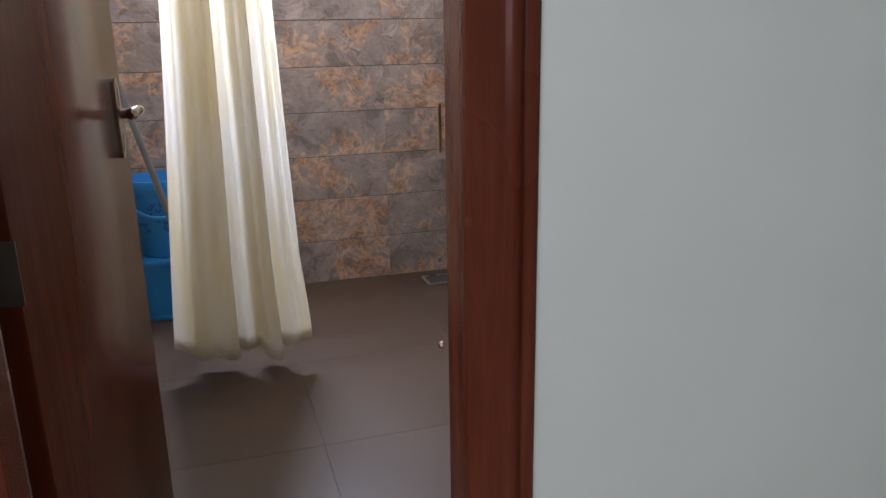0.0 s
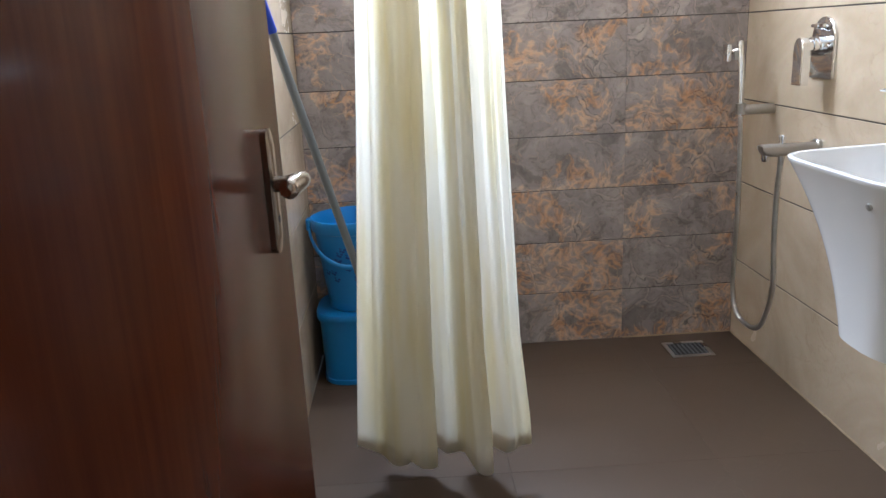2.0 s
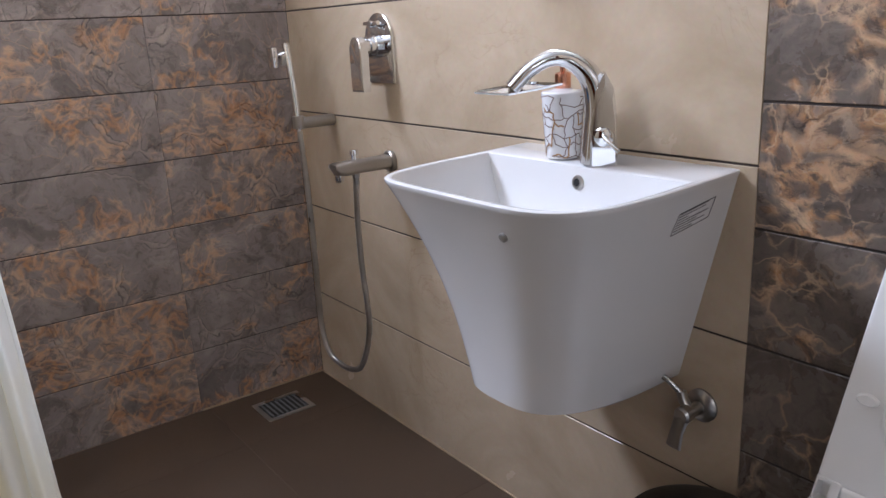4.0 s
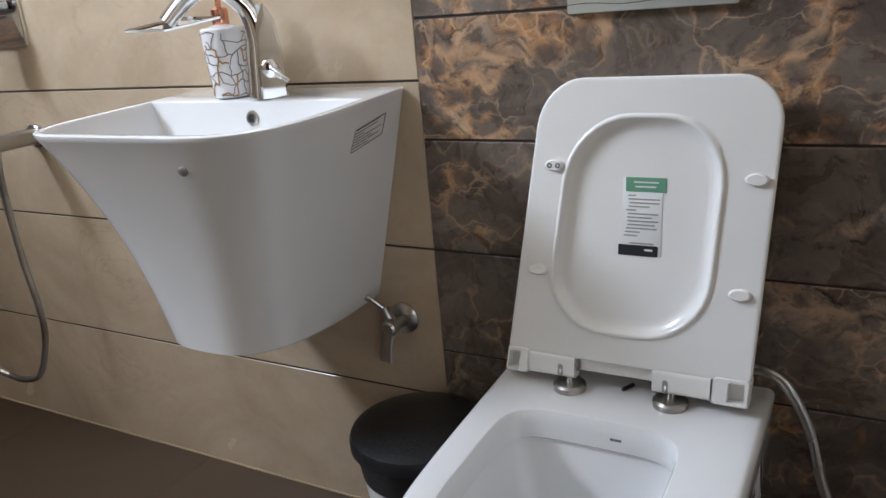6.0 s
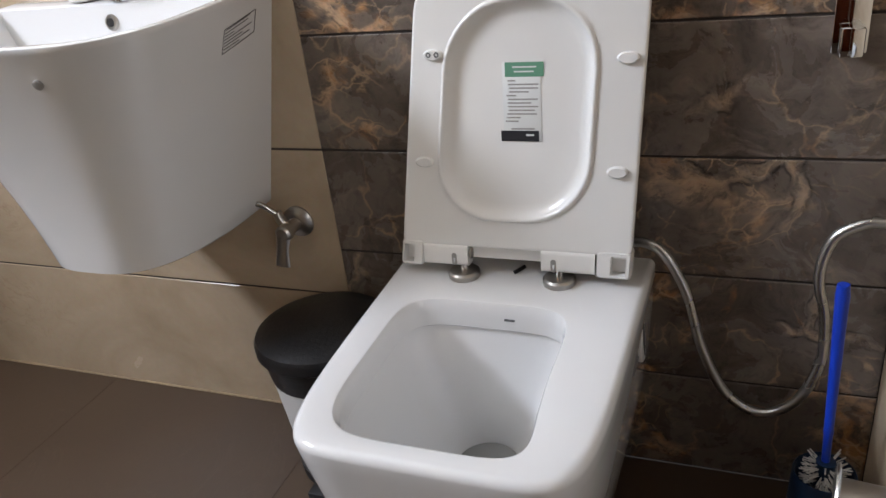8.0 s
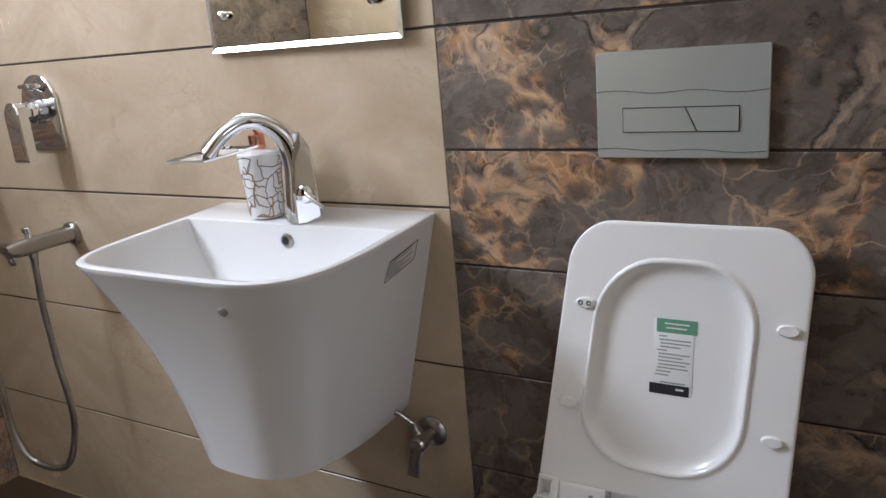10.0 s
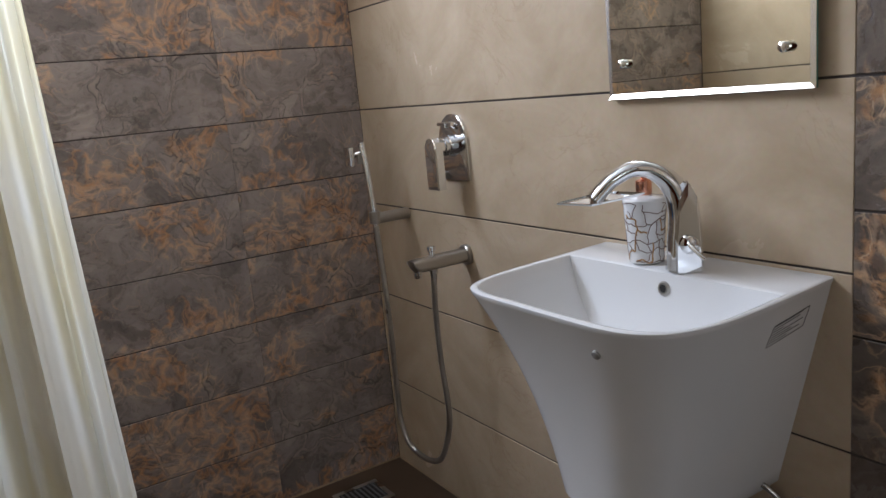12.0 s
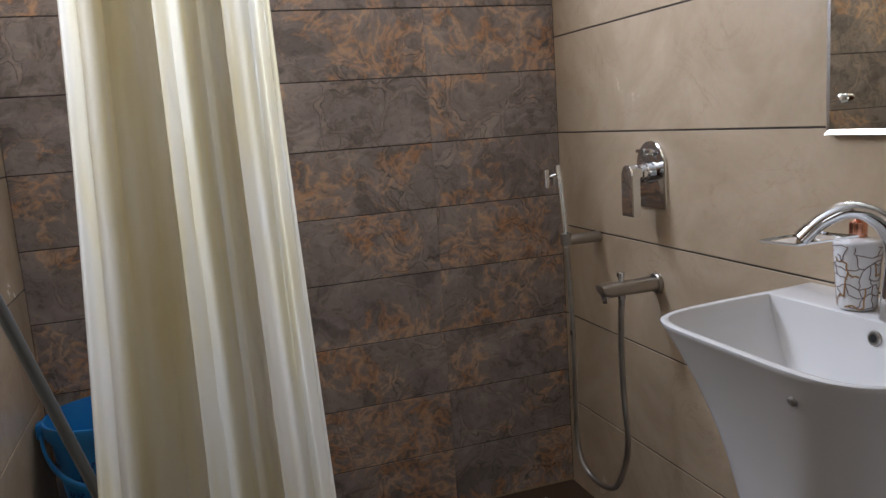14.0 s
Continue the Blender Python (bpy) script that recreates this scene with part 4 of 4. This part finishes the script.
for a, b, w in ((0.0, 0.28, 0.036), (0.0, 0.2735, 0.03)):
    plate(on_lid(0.001 + a, b, -0.0101), lu, lv, ln, rounded(w, 0.0022, 0.0008, 2), 0.0002, 0.00005, bm)
plate(on_lid(0.017, 0.1805, -0.0101), lu, lv, ln, rounded(0.012, 0.003, 0.001, 2), 0.0002, 0.00005, bm)
tagged(part("sticker_text", bm, M["paper"], lid), kind="stuff")
# hinge: a hollow block at each end, two arms and a set-back bar between them, two chrome discs on the pan


def hinge_block(a0, a1, h0, h1):
    """End block with a square socket sunk into its face."""
    def ring(x0, x1, v0, v1, d, r):
        return [on_lid((x0 + x1) / 2 + p, (v0 + v1) / 2 + q, d) for p, q in rounded(x1 - x0, v1 - v0, r, 4)]
    v0, v1 = -0.037, 0.008
    return loft([ring(a0, a1, v0, v1, -0.026, 0.006), ring(a0, a1, v0, v1, -0.003, 0.006), ring(a0 + 0.003, a1 - 0.003, v0 + 0.003, v1 - 0.003, 0.002, 0.005),
                 ring(h0, h1, v0 + 0.006, v1 - 0.008, 0.002, 0.002), ring(h0 + 0.001, h1 - 0.001, v0 + 0.007, v1 - 0.009, -0.016, 0.002)])


for a0, a1, h0, h1 in ((-0.187, -0.147, -0.182, -0.163), (0.133, 0.186, 0.155, 0.178)):
    part("hinge_block", hinge_block(a0, a1, h0, h1), M["seat"], toilet, "hollow white plastic hinge block")
for a0, a1, slot_shade in ((-0.146, -0.071, -0.093), (0.049, 0.132, 0.069)):
    arm = part("hinge_arm", loft([[on_lid(a, -0.0145, -0.011) + lv * q + ln * p for p, q in rounded(0.027, 0.037, 0.008)] for a in (a0, a0 + 0.001, a1 - 0.001, a1)]), M["seat"], toilet, "white plastic hinge arm")
    # flat grey plate: the shade of a slot put into colour, nothing is sunk
    part("slot_shade", plate(on_lid(slot_shade, -0.021, 0.0024), lu, lv, ln, rounded(0.0085, 0.021, 0.0042), 0.0005, 0.0001), M["logo_grey"], arm)
    part("pin", sweep([on_lid(slot_shade + 0.001, -0.031, 0.0), on_lid(slot_shade, -0.018, 0.0022)], 0.0022, 10), M["chrome"], arm)
part("end_screw", turned(on_lid(-0.07, -0.0125, -0.01), ((0, 0.0095), (0.003, 0.0095), (0.004, 0.006)), tuple(lu), 18), M["chrome_dull"], toilet, "round metal screw head")
part("hinge_bar", loft([[c + lv * q + ln * p for p, q in rounded(0.014, 0.027, 0.004)] for c in (on_lid(-0.075, -0.009, -0.02), on_lid(0.053, -0.009, -0.02))]), M["seat"], toilet)
for s in (-0.079, 0.077):
    p0 = on_lid(s, -0.03, -0.006)
    part("hinge_pin", turned((p0.x, p0.y, TZ), ((0, 0.006), (0.03, 0.006)), sides=16), M["chrome"], toilet)
    part("hinge_disc", turned((p0.x - 0.002, p0.y, TZ), ((0, 0.026), (0.009, 0.026), (0.012, 0.023), (0.013, 0.01)), sides=28), M["chrome_dull"], toilet, "chrome hinge disc")
part("pan_logo", box(-0.1935, TY - 0.028, TZ - 0.019, -0.191, TY - 0.012, TZ - 0.0165), M["ink"], toilet)

stub = thing("rubber_stub", (-0.078, -1.958, TZ), "short dark brown rubber stub lying behind the toilet seat", "stub")
part("body", sweep([(-0.062, -1.967, TZ + 0.0035), (-0.083, -1.956, TZ + 0.0035)], 0.0033, 12), M["black"], stub)

# flush plate
flush = thing("flush_plate", (0, -1.977, 1.066), "satin chrome flush plate with a two-part button on the dark tiles", "flush plate")
FY, FZ = -1.977, 1.067
part("plate", plate((0, FY, FZ), (0, -1, 0), (0, 0, 1), (-1, 0, 0), rounded(0.236, 0.152, 0.003), 0.012, 0.0015), M["flush"], flush)
part("button_gap", plate((-0.0119, FY - 0.001, FZ - 0.021), (0, -1, 0), (0, 0, 1), (-1, 0, 0), rounded(0.161, 0.036, 0.001), 0.0004, 0.0001), M["ink_black"], flush)
for poly in (((-0.079, -0.0165), (0.0235, -0.0165), (0.0075, 0.0165), (-0.079, 0.0165)), ((0.026, -0.0165), (0.079, -0.0165), (0.079, 0.0165), (0.01, 0.0165))):
    part("button", plate((-0.0122, FY - 0.001, FZ - 0.021), (0, -1, 0), (0, 0, 1), (-1, 0, 0), poly, 0.0022, 0.0006), M["flush"], flush)
for z, amp in ((0.02, 0.002), (-0.063, 0.0015)):
    wave = [(-0.0124, FY + 0.117 - 0.234 * i / 24, FZ + z + amp * math.sin(i * 0.55) - amp * i / 12) for i in range(25)]
    part("film_edge", sweep(wave, 0.0006, 6), M["ink"], flush, "wavy edge of the protective film")

# health-faucet hose beside the toilet, its tap and the holder above
bidet = thing("bidet_hose", (-0.04, -2.33, 0.17), "flexible steel bidet hose hanging in a loop beside the toilet", "bidet hose")
loop = spline([(-0.03, -2.12, 0.462), (-0.035, -2.15, 0.472), (-0.045, -2.185, 0.458), (-0.05, -2.22, 0.395), (-0.05, -2.245, 0.3), (-0.05, -2.285, 0.215), (-0.05, -2.34, 0.182), (-0.05, -2.39, 0.215), (-0.05, -2.416, 0.29), (-0.05, -2.415, 0.37), (-0.05, -2.401, 0.44), (-0.05, -2.412, 0.5), (-0.05, -2.445, 0.526), (-0.05, -2.475, 0.53)], 12)
part("tube", sweep(loop, 0.0078, 12), M["steel"], bidet)
part("nut", sweep([(-0.03, -2.098, 0.455), (-0.032, -2.126, 0.465)], 0.0115, 8), M["chrome_dull"], bidet)
part("wall_nut", turned((-0.05, YF, 0.53), ((0, 0.022), (0.004, 0.022), (0.006, 0.013), (0.028, 0.013)), (0, 1, 0), 20), M["chrome"], bidet)
inlet = thing("cistern_inlet", (0, -2.09, 0.452), "short chrome inlet pipe from the tiled wall", "pipe")
part("pipe", sweep(spline([(0.0, -2.085, 0.45), (-0.02, -2.088, 0.45), (-0.03, -2.1, 0.456)], 4), 0.009, 12), M["chrome_dull"], inlet)

hook = thing("spray_holder", (0, -2.405, 0.745), "square chrome spray holder on the dark tiles", "holder")
part("plate", box(-0.008, -2.428, 0.75, 0.0, -2.385, 0.83, 0.002), M["chrome"], hook)
part("cup", box(-0.04, -2.421, 0.752, -0.0082, -2.392, 0.79, 0.004), M["chrome"], hook)

# toilet brush
brush = thing("toilet_brush", (-0.13, -2.43, 0), "blue toilet brush standing in its dark navy pot", "toilet brush")
bx, by = -0.135, -2.432
part("pot", turned((bx, by, 0.0), ((0, 0.05), (0.004, 0.052), (0.12, 0.046), (0.152, 0.045), (0.155, 0.043), (0.152, 0.041), (0.02, 0.044)), sides=32), M["navy"], brush)
bm = bmesh.new()
rnd = random.Random(8)
for i in range(170):
    a, h = rnd.uniform(0, math.tau), rnd.uniform(0.11, 0.168)
    r1 = rnd.uniform(0.03, 0.038)
    c = Vector((bx, by, h))
    sweep([c, c + Vector((r1 * math.cos(a), r1 * math.sin(a), rnd.uniform(-0.008, 0.014)))], 0.0012, 4, bm=bm)
part("bristles", bm, M["bristle"], brush, "pale bristles", False)
top = Vector((-0.12, -2.424, 0.47))
foot = Vector((bx, by, 0.14))
part("hub", sweep([foot + Vector((0, 0, -0.03)), foot + Vector((0, 0, 0.035))], 0.014, 14), M["navy"], brush)
stem = [foot.lerp(top, f) for f in (0, 0.25, 0.27, 0.29, 0.6, 0.9, 0.95, 1.0)]
part("handle", sweep(stem, [0.0055, 0.0065, 0.0075, 0.0068, 0.0078, 0.0092, 0.0096, 0.008], 14), M["blue_handle"], brush, "bright blue plastic handle")

# chrome tap on the door wall
tapw = thing("wall_tap", (-0.52, YF, 0.43), "chrome wall tap with round flange on the door wall", "tap")
part("arm", turned((-0.506, YF, 0.43), ((0, 0.029), (0.11, 0.029), (0.118, 0.0285)), (0.12, 1, 0), 28), M["chrome_dull"], tapw)
part("end_disc", turned((-0.492, YF + 0.1165, 0.437), ((0, 0.036), (0.002, 0.037), (0.004, 0.036)), (0.12, 1, 0), 32), M["chrome_dull"], tapw, "thin round chrome disc")
part("set_screw", turned((-0.5285, YF + 0.075, 0.422), ((0, 0.004), (0.003, 0.004)), (-0.9, 0, 0.2), 10), M["chrome_dull"], tapw)
part("dome", turned((-0.585, YF, 0.445), ((0, 0.04), (0.075, 0.04), (0.091, 0.035), (0.103, 0.022), (0.107, 0.004)), (0, 1, 0), 32), M["chrome_dull"], tapw, "round chrome knob")
towel = thing("hand_towel", (-0.42, YF, 0.3), "white hand towel hanging on the door wall", "towel")
bm = bmesh.new()
loft([[Vector((-0.33 - 0.0125 * i, YF + 0.012 + 0.006 * math.sin(i * 1.1) + t, z)) for t in (0, 0.006) for i in (range(20) if t == 0 else range(19, -1, -1))] for z in (0.28, 0.4, 0.55, 0.66)], bm=bm)
part("cloth", bm, M["towel"], towel)
part("peg", sweep([(-0.45, YF, 0.655), (-0.45, YF + 0.03, 0.66)], 0.008, 12), M["chrome"], towel)

# pedal bin
pbin = thing("pedal_bin", (-0.14, -1.6, 0), "small pedal bin with black lid and white body", "waste bin")
cx, cy = -0.124, -1.597
part("body", turned((cx, cy, 0), ((0.012, 0.076), (0.02, 0.086), (0.23, 0.106), (0.24, 0.106)), sides=40), M["white_plastic"], pbin, "white plastic body")
part("base_ring", turned((cx, cy, 0), ((0, 0.087), (0.002, 0.091), (0.03, 0.093), (0.032, 0.088)), sides=40), M["black"], pbin)
part("collar", turned((cx, cy, 0.24), ((-0.012, 0.107), (0, 0.109), (0.04, 0.114), (0.042, 0.112)), sides=40), M["black"], pbin, "black collar")
part("lid", turned((cx, cy, 0.283), ((0, 0.12), (0.004, 0.124), (0.02, 0.124), (0.028, 0.12), (0.036, 0.1), (0.041, 0.055), (0.042, 0.01)), sides=48), M["black"], pbin, "black dimpled lid")
part("pedal", box(cx - 0.125, cy - 0.025, 0.004, cx - 0.088, cy + 0.025, 0.018, 0.004), M["black"], pbin, "black foot pedal")

# ---- floor drain ----
drain = thing("floor_drain", (-0.223, -0.15, 0), "square steel floor drain with a dark slotted grate", "floor drain")
bm = bmesh.new()
x0, x1, y0, y1, f = -0.301, -0.144, -0.218, -0.083, 0.014
box(x0, y0, -0.002, x1, y0 + f, 0.003, bm=bm)
box(x0, y1 - f, -0.002, x1, y1, 0.003, bm=bm)
box(x0, y0 + f, -0.002, x0 + f, y1 - f, 0.003, bm=bm)
box(x1 - f, y0 + f, -0.002, x1, y1 - f, 0.003, bm=bm)
part("frame", bm, M["steel"], drain, "pale steel frame", False)
# thin dark sheet paints the shade of the sump, which has no depth
part("sump_shade", box(x0 + f, y0 + f, 0.0003, x1 - f, y1 - f, 0.0009), M["dark"], drain, "", False)
for i in range(8):
    xa = x0 + f + 0.006 + i * 0.0158
    part("bar", box(xa, y0 + f + 0.004, 0.001, xa + 0.007, y1 - f - 0.004, 0.0024, 0.0006, 1), M["ink"], drain, "", False)

# ---- buckets, mop ----
low = thing("storage_tub", (-1.44, -0.16, 0), "blue plastic tub standing on the floor in the corner", "tub")


def tub_ring(cx, cy, r, z, k=3.2, n=44):
    out = []
    for i in range(n):
        a = i * math.tau / n
        c, t = math.cos(a), math.sin(a)
        out.append(Vector((cx + r * abs(c) ** (2 / k) * (1 if c > 0 else -1), cy + r * abs(t) ** (2 / k) * (1 if t > 0 else -1), z)))
    return out


lx, ly = -1.437, -0.15
part("wall", loft([tub_ring(lx, ly, r, z) for r, z in ((0.128, 0.0), (0.132, 0.004), (0.132, 0.018), (0.128, 0.02), (0.133, 0.225), (0.134, 0.235))], True, True), M["blue"], low)
part("lid", loft([tub_ring(lx, ly, r, z) for r, z in ((0.137, 0.2352), (0.141, 0.2355), (0.143, 0.24), (0.143, 0.256), (0.139, 0.262), (0.128, 0.264))]), M["blue"], low, "blue snap-on lid")
bucket = thing("bucket", (-1.43, -0.16, 0.264), "blue plastic bucket with printed flowers standing on a tub", "bucket")
kx, ky = -1.432, -0.165
part("shell", turned((kx, ky, 0.2645), ((0, 0.09), (0.006, 0.098), (0.018, 0.1), (0.28, 0.131), (0.283, 0.139), (0.29, 0.142), (0.318, 0.144), (0.325, 0.142), (0.326, 0.138), (0.3, 0.133), (0.03, 0.097), (0.02, 0.06)), sides=56), M["blue"], bucket)
bail = [(kx + 0.147 * math.cos(a), ky - 0.006 + 0.15 * math.sin(a), 0.56 - 0.115 * max(0, -math.sin(a)) ** 1.2) for a in (math.pi + math.pi * k / 24 for k in range(25))]
part("handle", sweep(bail, [(0.009, 0.0045)] * 25, 10, (0, 0, 1)), M["blue"], bucket, "blue drop handle")
for s in (-1, 1):
    part("ear", box(kx + s * 0.148 - 0.009, ky - 0.024, 0.545, kx + s * 0.148 + 0.006, ky + 0.014, 0.585, 0.004), M["blue"], bucket)
bm = bmesh.new()
rnd = random.Random(3)
for i in range(26):
    a, h = radians(rnd.uniform(205, 320)), rnd.uniform(0.12, 0.24)
    r = 0.0985 + 0.031 * (h - 0.018) / 0.262 + 0.0012
    n = Vector((math.cos(a), math.sin(a), 0))
    u = Vector((-math.sin(a), math.cos(a), 0))
    for q in range(5):
        t = q * math.tau / 5
        o = Vector((kx, ky, 0.2645 + h)) + n * r + u * 0.008 * math.cos(t) + Vector((0, 0, 0.008 * math.sin(t)))
        plate(o, u, (0, 0, 1), n, [(0.0055 * math.cos(w), 0.004 * math.sin(w)) for w in (k * math.tau / 8 for k in range(8))], 0.0006, 0.0002, bm)
tagged(part("flower_print", bm, M["blue_print"], bucket, "dark blue printed flowers", False), kind="stuff")

mop = thing("mop", (-1.26, -0.575, 0), "grey-handled mop leaning against the beige wall", "mop")
m0, m1 = Vector((-1.265, -0.577, 0.03)), Vector((-1.578, -0.885, 1.4))
md = (m1 - m0).normalized()
part("handle", sweep([m0, m0.lerp(m1, 0.5), m1 - md * 0.2], 0.0112, 16), M["mop"], mop)
part("grip", sweep([m1 - md * 0.215, m1 - md * 0.21, m1 - md * 0.006, m1], [0.0122, 0.0132, 0.0132, 0.009], 16), M["blue_handle"], mop, "blue plastic grip")
part("clamp", sweep([m0 + md * 0.0, m0 + md * 0.09], [0.018, 0.014], 16), M["black"], mop, "black plastic clamp")
part("head", box(-1.37, -0.63, 0.0, -1.16, -0.525, 0.024, 0.008), M["black"], mop, "dark mop head")

# ---- shower curtain ----
curtain = thing("shower_curtain", (-1.16, -0.92, 0.13), "long cream translucent shower curtain drawn together in folds", "curtain")
HEM = [(-1.403, -0.893), (-1.372, -0.905), (-1.338, -0.892), (-1.305, -0.95), (-1.27, -0.998), (-1.23, -1.008), (-1.195, -0.98), (-1.2, -0.92), (-1.25, -0.86), (-1.31, -0.83), (-1.325, -0.80), (-1.28, -0.79), (-1.2, -0.82), (-1.165, -0.9), (-1.134, -0.93), (-1.1, -1.03), (-1.077, -1.058), (-1.05, -1.03), (-1.058, -0.95), (-1.1, -0.87), (-1.115, -0.83), (-1.08, -0.81), (-1.035, -0.87), (-1.008, -0.935), (-0.985, -0.958), (-0.962, -0.945), (-0.94, -0.952)]
low_line = spline([(x, y, 0) for x, y in HEM], 8)
zs = [0.12 + (2.03 - 0.12) * (i / 44) for i in range(45)]
rows = []
for z in zs:
    f = (z - 0.13) / 1.9
    x0, x1 = -1.40 + 0.112 * min(1, f * 1.05), -0.935 - 0.062 * min(1, f * 0.95 + (0.25 if f > 0.03 else 0) * min(1, (f - 0.03) * 8))
    row = []
    for i, p in enumerate(low_line):
        u = (p.x + 1.40) / 0.465
        amp = 1 - 0.12 * f
        fold = 2 * abs(math.sin(i * 0.23 + 0.35 * z + 0.4 * math.sin(1.7 * z + i * 0.05))) ** 0.7 - 1
        ripple = 0.0085 * fold * min(1, 0.25 + f * 2.2) + 0.004 * math.sin(i * 0.61 + 0.8 * z) * min(1, f * 3) + 0.003 * math.sin(i * 0.19 - 4 * z)
        depth = (p.y + 0.92) * 0.75 - 0.01
        row.append(Vector((x0 + (x1 - x0) * u + 0.012 * f * math.sin(3.1 * u + 2 * z), -0.92 + depth * amp + ripple, z - (0.006 + 0.034 * abs(math.sin(math.pi * 3.3 * u)) ** 0.8) * min(1, 6 * u, max(0, 7 * (1 - u))) * (1 - f) ** 14)))
    rows.append(row)
cloth = part("cloth", loft(rows, False, False, closed=False), M["curtain"], curtain)
solid = cloth.modifiers.new("hem", "SOLIDIFY")
solid.thickness = 0.0006
rod = thing("curtain_rod", (-0.8, -0.92, 2.05), "round steel shower curtain rod across the shower", "curtain rod")
part("tube", sweep([(XL, -0.92, 2.06), (0, -0.92, 2.06)], 0.0125, 16), M["steel"], rod)
for x in (XL, 0.0):
    part("socket", turned((x, -0.92, 2.06), ((0, 0.03), (0.006, 0.03), (0.008, 0.018), (0.025, 0.018)), (1 if x < -1 else -1, 0, 0), 20), M["chrome"], rod)
for i in range(9):
    x = -1.27 + i * 0.034
    ring = [(x, -0.92 + 0.02 * math.sin(a), 2.055 + 0.024 * math.cos(a)) for a in (k * math.tau / 16 for k in range(17))]
    part("ring", sweep(ring, 0.0022, 6), M["white_plastic"], curtain, "plastic curtain ring")

# ---- tiles, last ----


def tile_mesh(name, w, h, material, t=0.0045, c=0.0011):
    """A tile lying in its own x-y plane, face up, with a small chamfer."""
    bm = bmesh.new()
    q = lambda a, b, z: [Vector((-a / 2, -b / 2, z)), Vector((a / 2, -b / 2, z)), Vector((a / 2, b / 2, z)), Vector((-a / 2, b / 2, z))]
    loft([q(w, h, -t), q(w, h, -c), q(w - 2 * c, h - 2 * c, 0)], True, True, bm)
    bmesh.ops.recalc_face_normals(bm, faces=bm.faces)
    me = bpy.data.meshes.new(name)
    bm.to_mesh(me)
    bm.free()
    me.materials.append(material)
    return me


TILES = {}


def lay(parent, material, m, w, h, joint=0.0032, butt=None):
    """One tile of that size at the pose m (its face towards +z of m)."""
    key = (material.name, round(w, 4), round(h, 4))
    if key not in TILES:
        TILES[key] = tile_mesh("tile", w - (joint if butt is None else butt), h - joint, material, c=0.0011 if joint > 0.002 else 0.0003)
    ob = new("tile", TILES[key])
    ob.parent = parent
    ob.matrix_basis = m
    return ob


def spans(a, b, holes):
    """What is left of a..b outside the holes."""
    out = [(a, b)]
    for h0, h1 in holes:
        out = [s for p, q in out for s in ((p, min(q, h0)), (max(p, h1), q)) if s[1] - s[0] > 0.02]
    return out


def courses(h):
    z, rows_ = 0.0, []
    while z < ZC - 0.01:
        rows_.append((z, min(z + h, ZC)))
        z += h
    return rows_


BACK = Matrix(((1, 0, 0, 0), (0, 0, -1, 0), (0, 1, 0, 0), (0, 0, 0, 1)))     # face towards -y
RIGHT = Matrix(((0, 0, -1, 0), (-1, 0, 0, 0), (0, 1, 0, 0), (0, 0, 0, 1)))   # face towards -x
LEFT = Matrix(((0, 0, 1, 0), (1, 0, 0, 0), (0, 1, 0, 0), (0, 0, 0, 1)))      # face towards +x
FRONT = Matrix(((-1, 0, 0, 0), (0, 0, 1, 0), (0, 1, 0, 0), (0, 0, 0, 1)))    # face towards +y
for z0, z1 in courses(0.2):
    for a, b in ((XL, -0.432), (-0.432, 0.0)):
        for s0, s1 in spans(a, b, [(WX0, WX1)] if WZ0 - 0.01 < z0 < WZ1 - 0.01 else []):
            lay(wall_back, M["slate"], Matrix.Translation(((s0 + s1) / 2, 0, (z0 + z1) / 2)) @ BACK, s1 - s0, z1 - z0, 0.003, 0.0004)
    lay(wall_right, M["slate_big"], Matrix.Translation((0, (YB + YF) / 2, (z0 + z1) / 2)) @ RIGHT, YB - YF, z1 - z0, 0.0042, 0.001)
for z0, z1 in courses(0.3):
    lay(wall_right, M["beige"], Matrix.Translation((0, YB / 2, (z0 + z1) / 2)) @ RIGHT, -YB, z1 - z0, 0.0042, 0.001)
    for a, b in ((-1.2, 0.0), (-2.4, -1.2), (YF, -2.4)):
        lay(wall_left, M["beige"], Matrix.Translation((XL, (a + b) / 2, (z0 + z1) / 2)) @ LEFT, b - a, z1 - z0, 0.004)
    for a, b in spans(XL, 0.0, [(DX0, DX1)] if z0 < DZ - 0.1 else []):
        lay(wall_front, M["beige"], Matrix.Translation(((a + b) / 2, YF, (z0 + z1) / 2)) @ FRONT, b - a, z1 - z0, 0.004)
xs = [XL, -0.99, -0.41, 0.0]
ys = [YC, -2.1, -1.5, -0.9, -0.3, 0.0]
for a, b in zip(xs, xs[1:]):
    for c, e in zip(ys, ys[1:]):
        lay(floor, M["floor"], Matrix.Translation(((a + b) / 2, (c + e) / 2, 0)), b - a, e - c, 0.0006)
tagged(part("floor_grout", box(-0.43, -0.004, 0.0, -0.0, 0.0, 0.004), M["grout_light"], wall_back, "pale tan grout line", False))
tagged(part("floor_grout", box(-0.0035, YB, 0.0, -0.0, -0.004, 0.003), M["grout_light"], wall_right, "pale tan grout line", False))
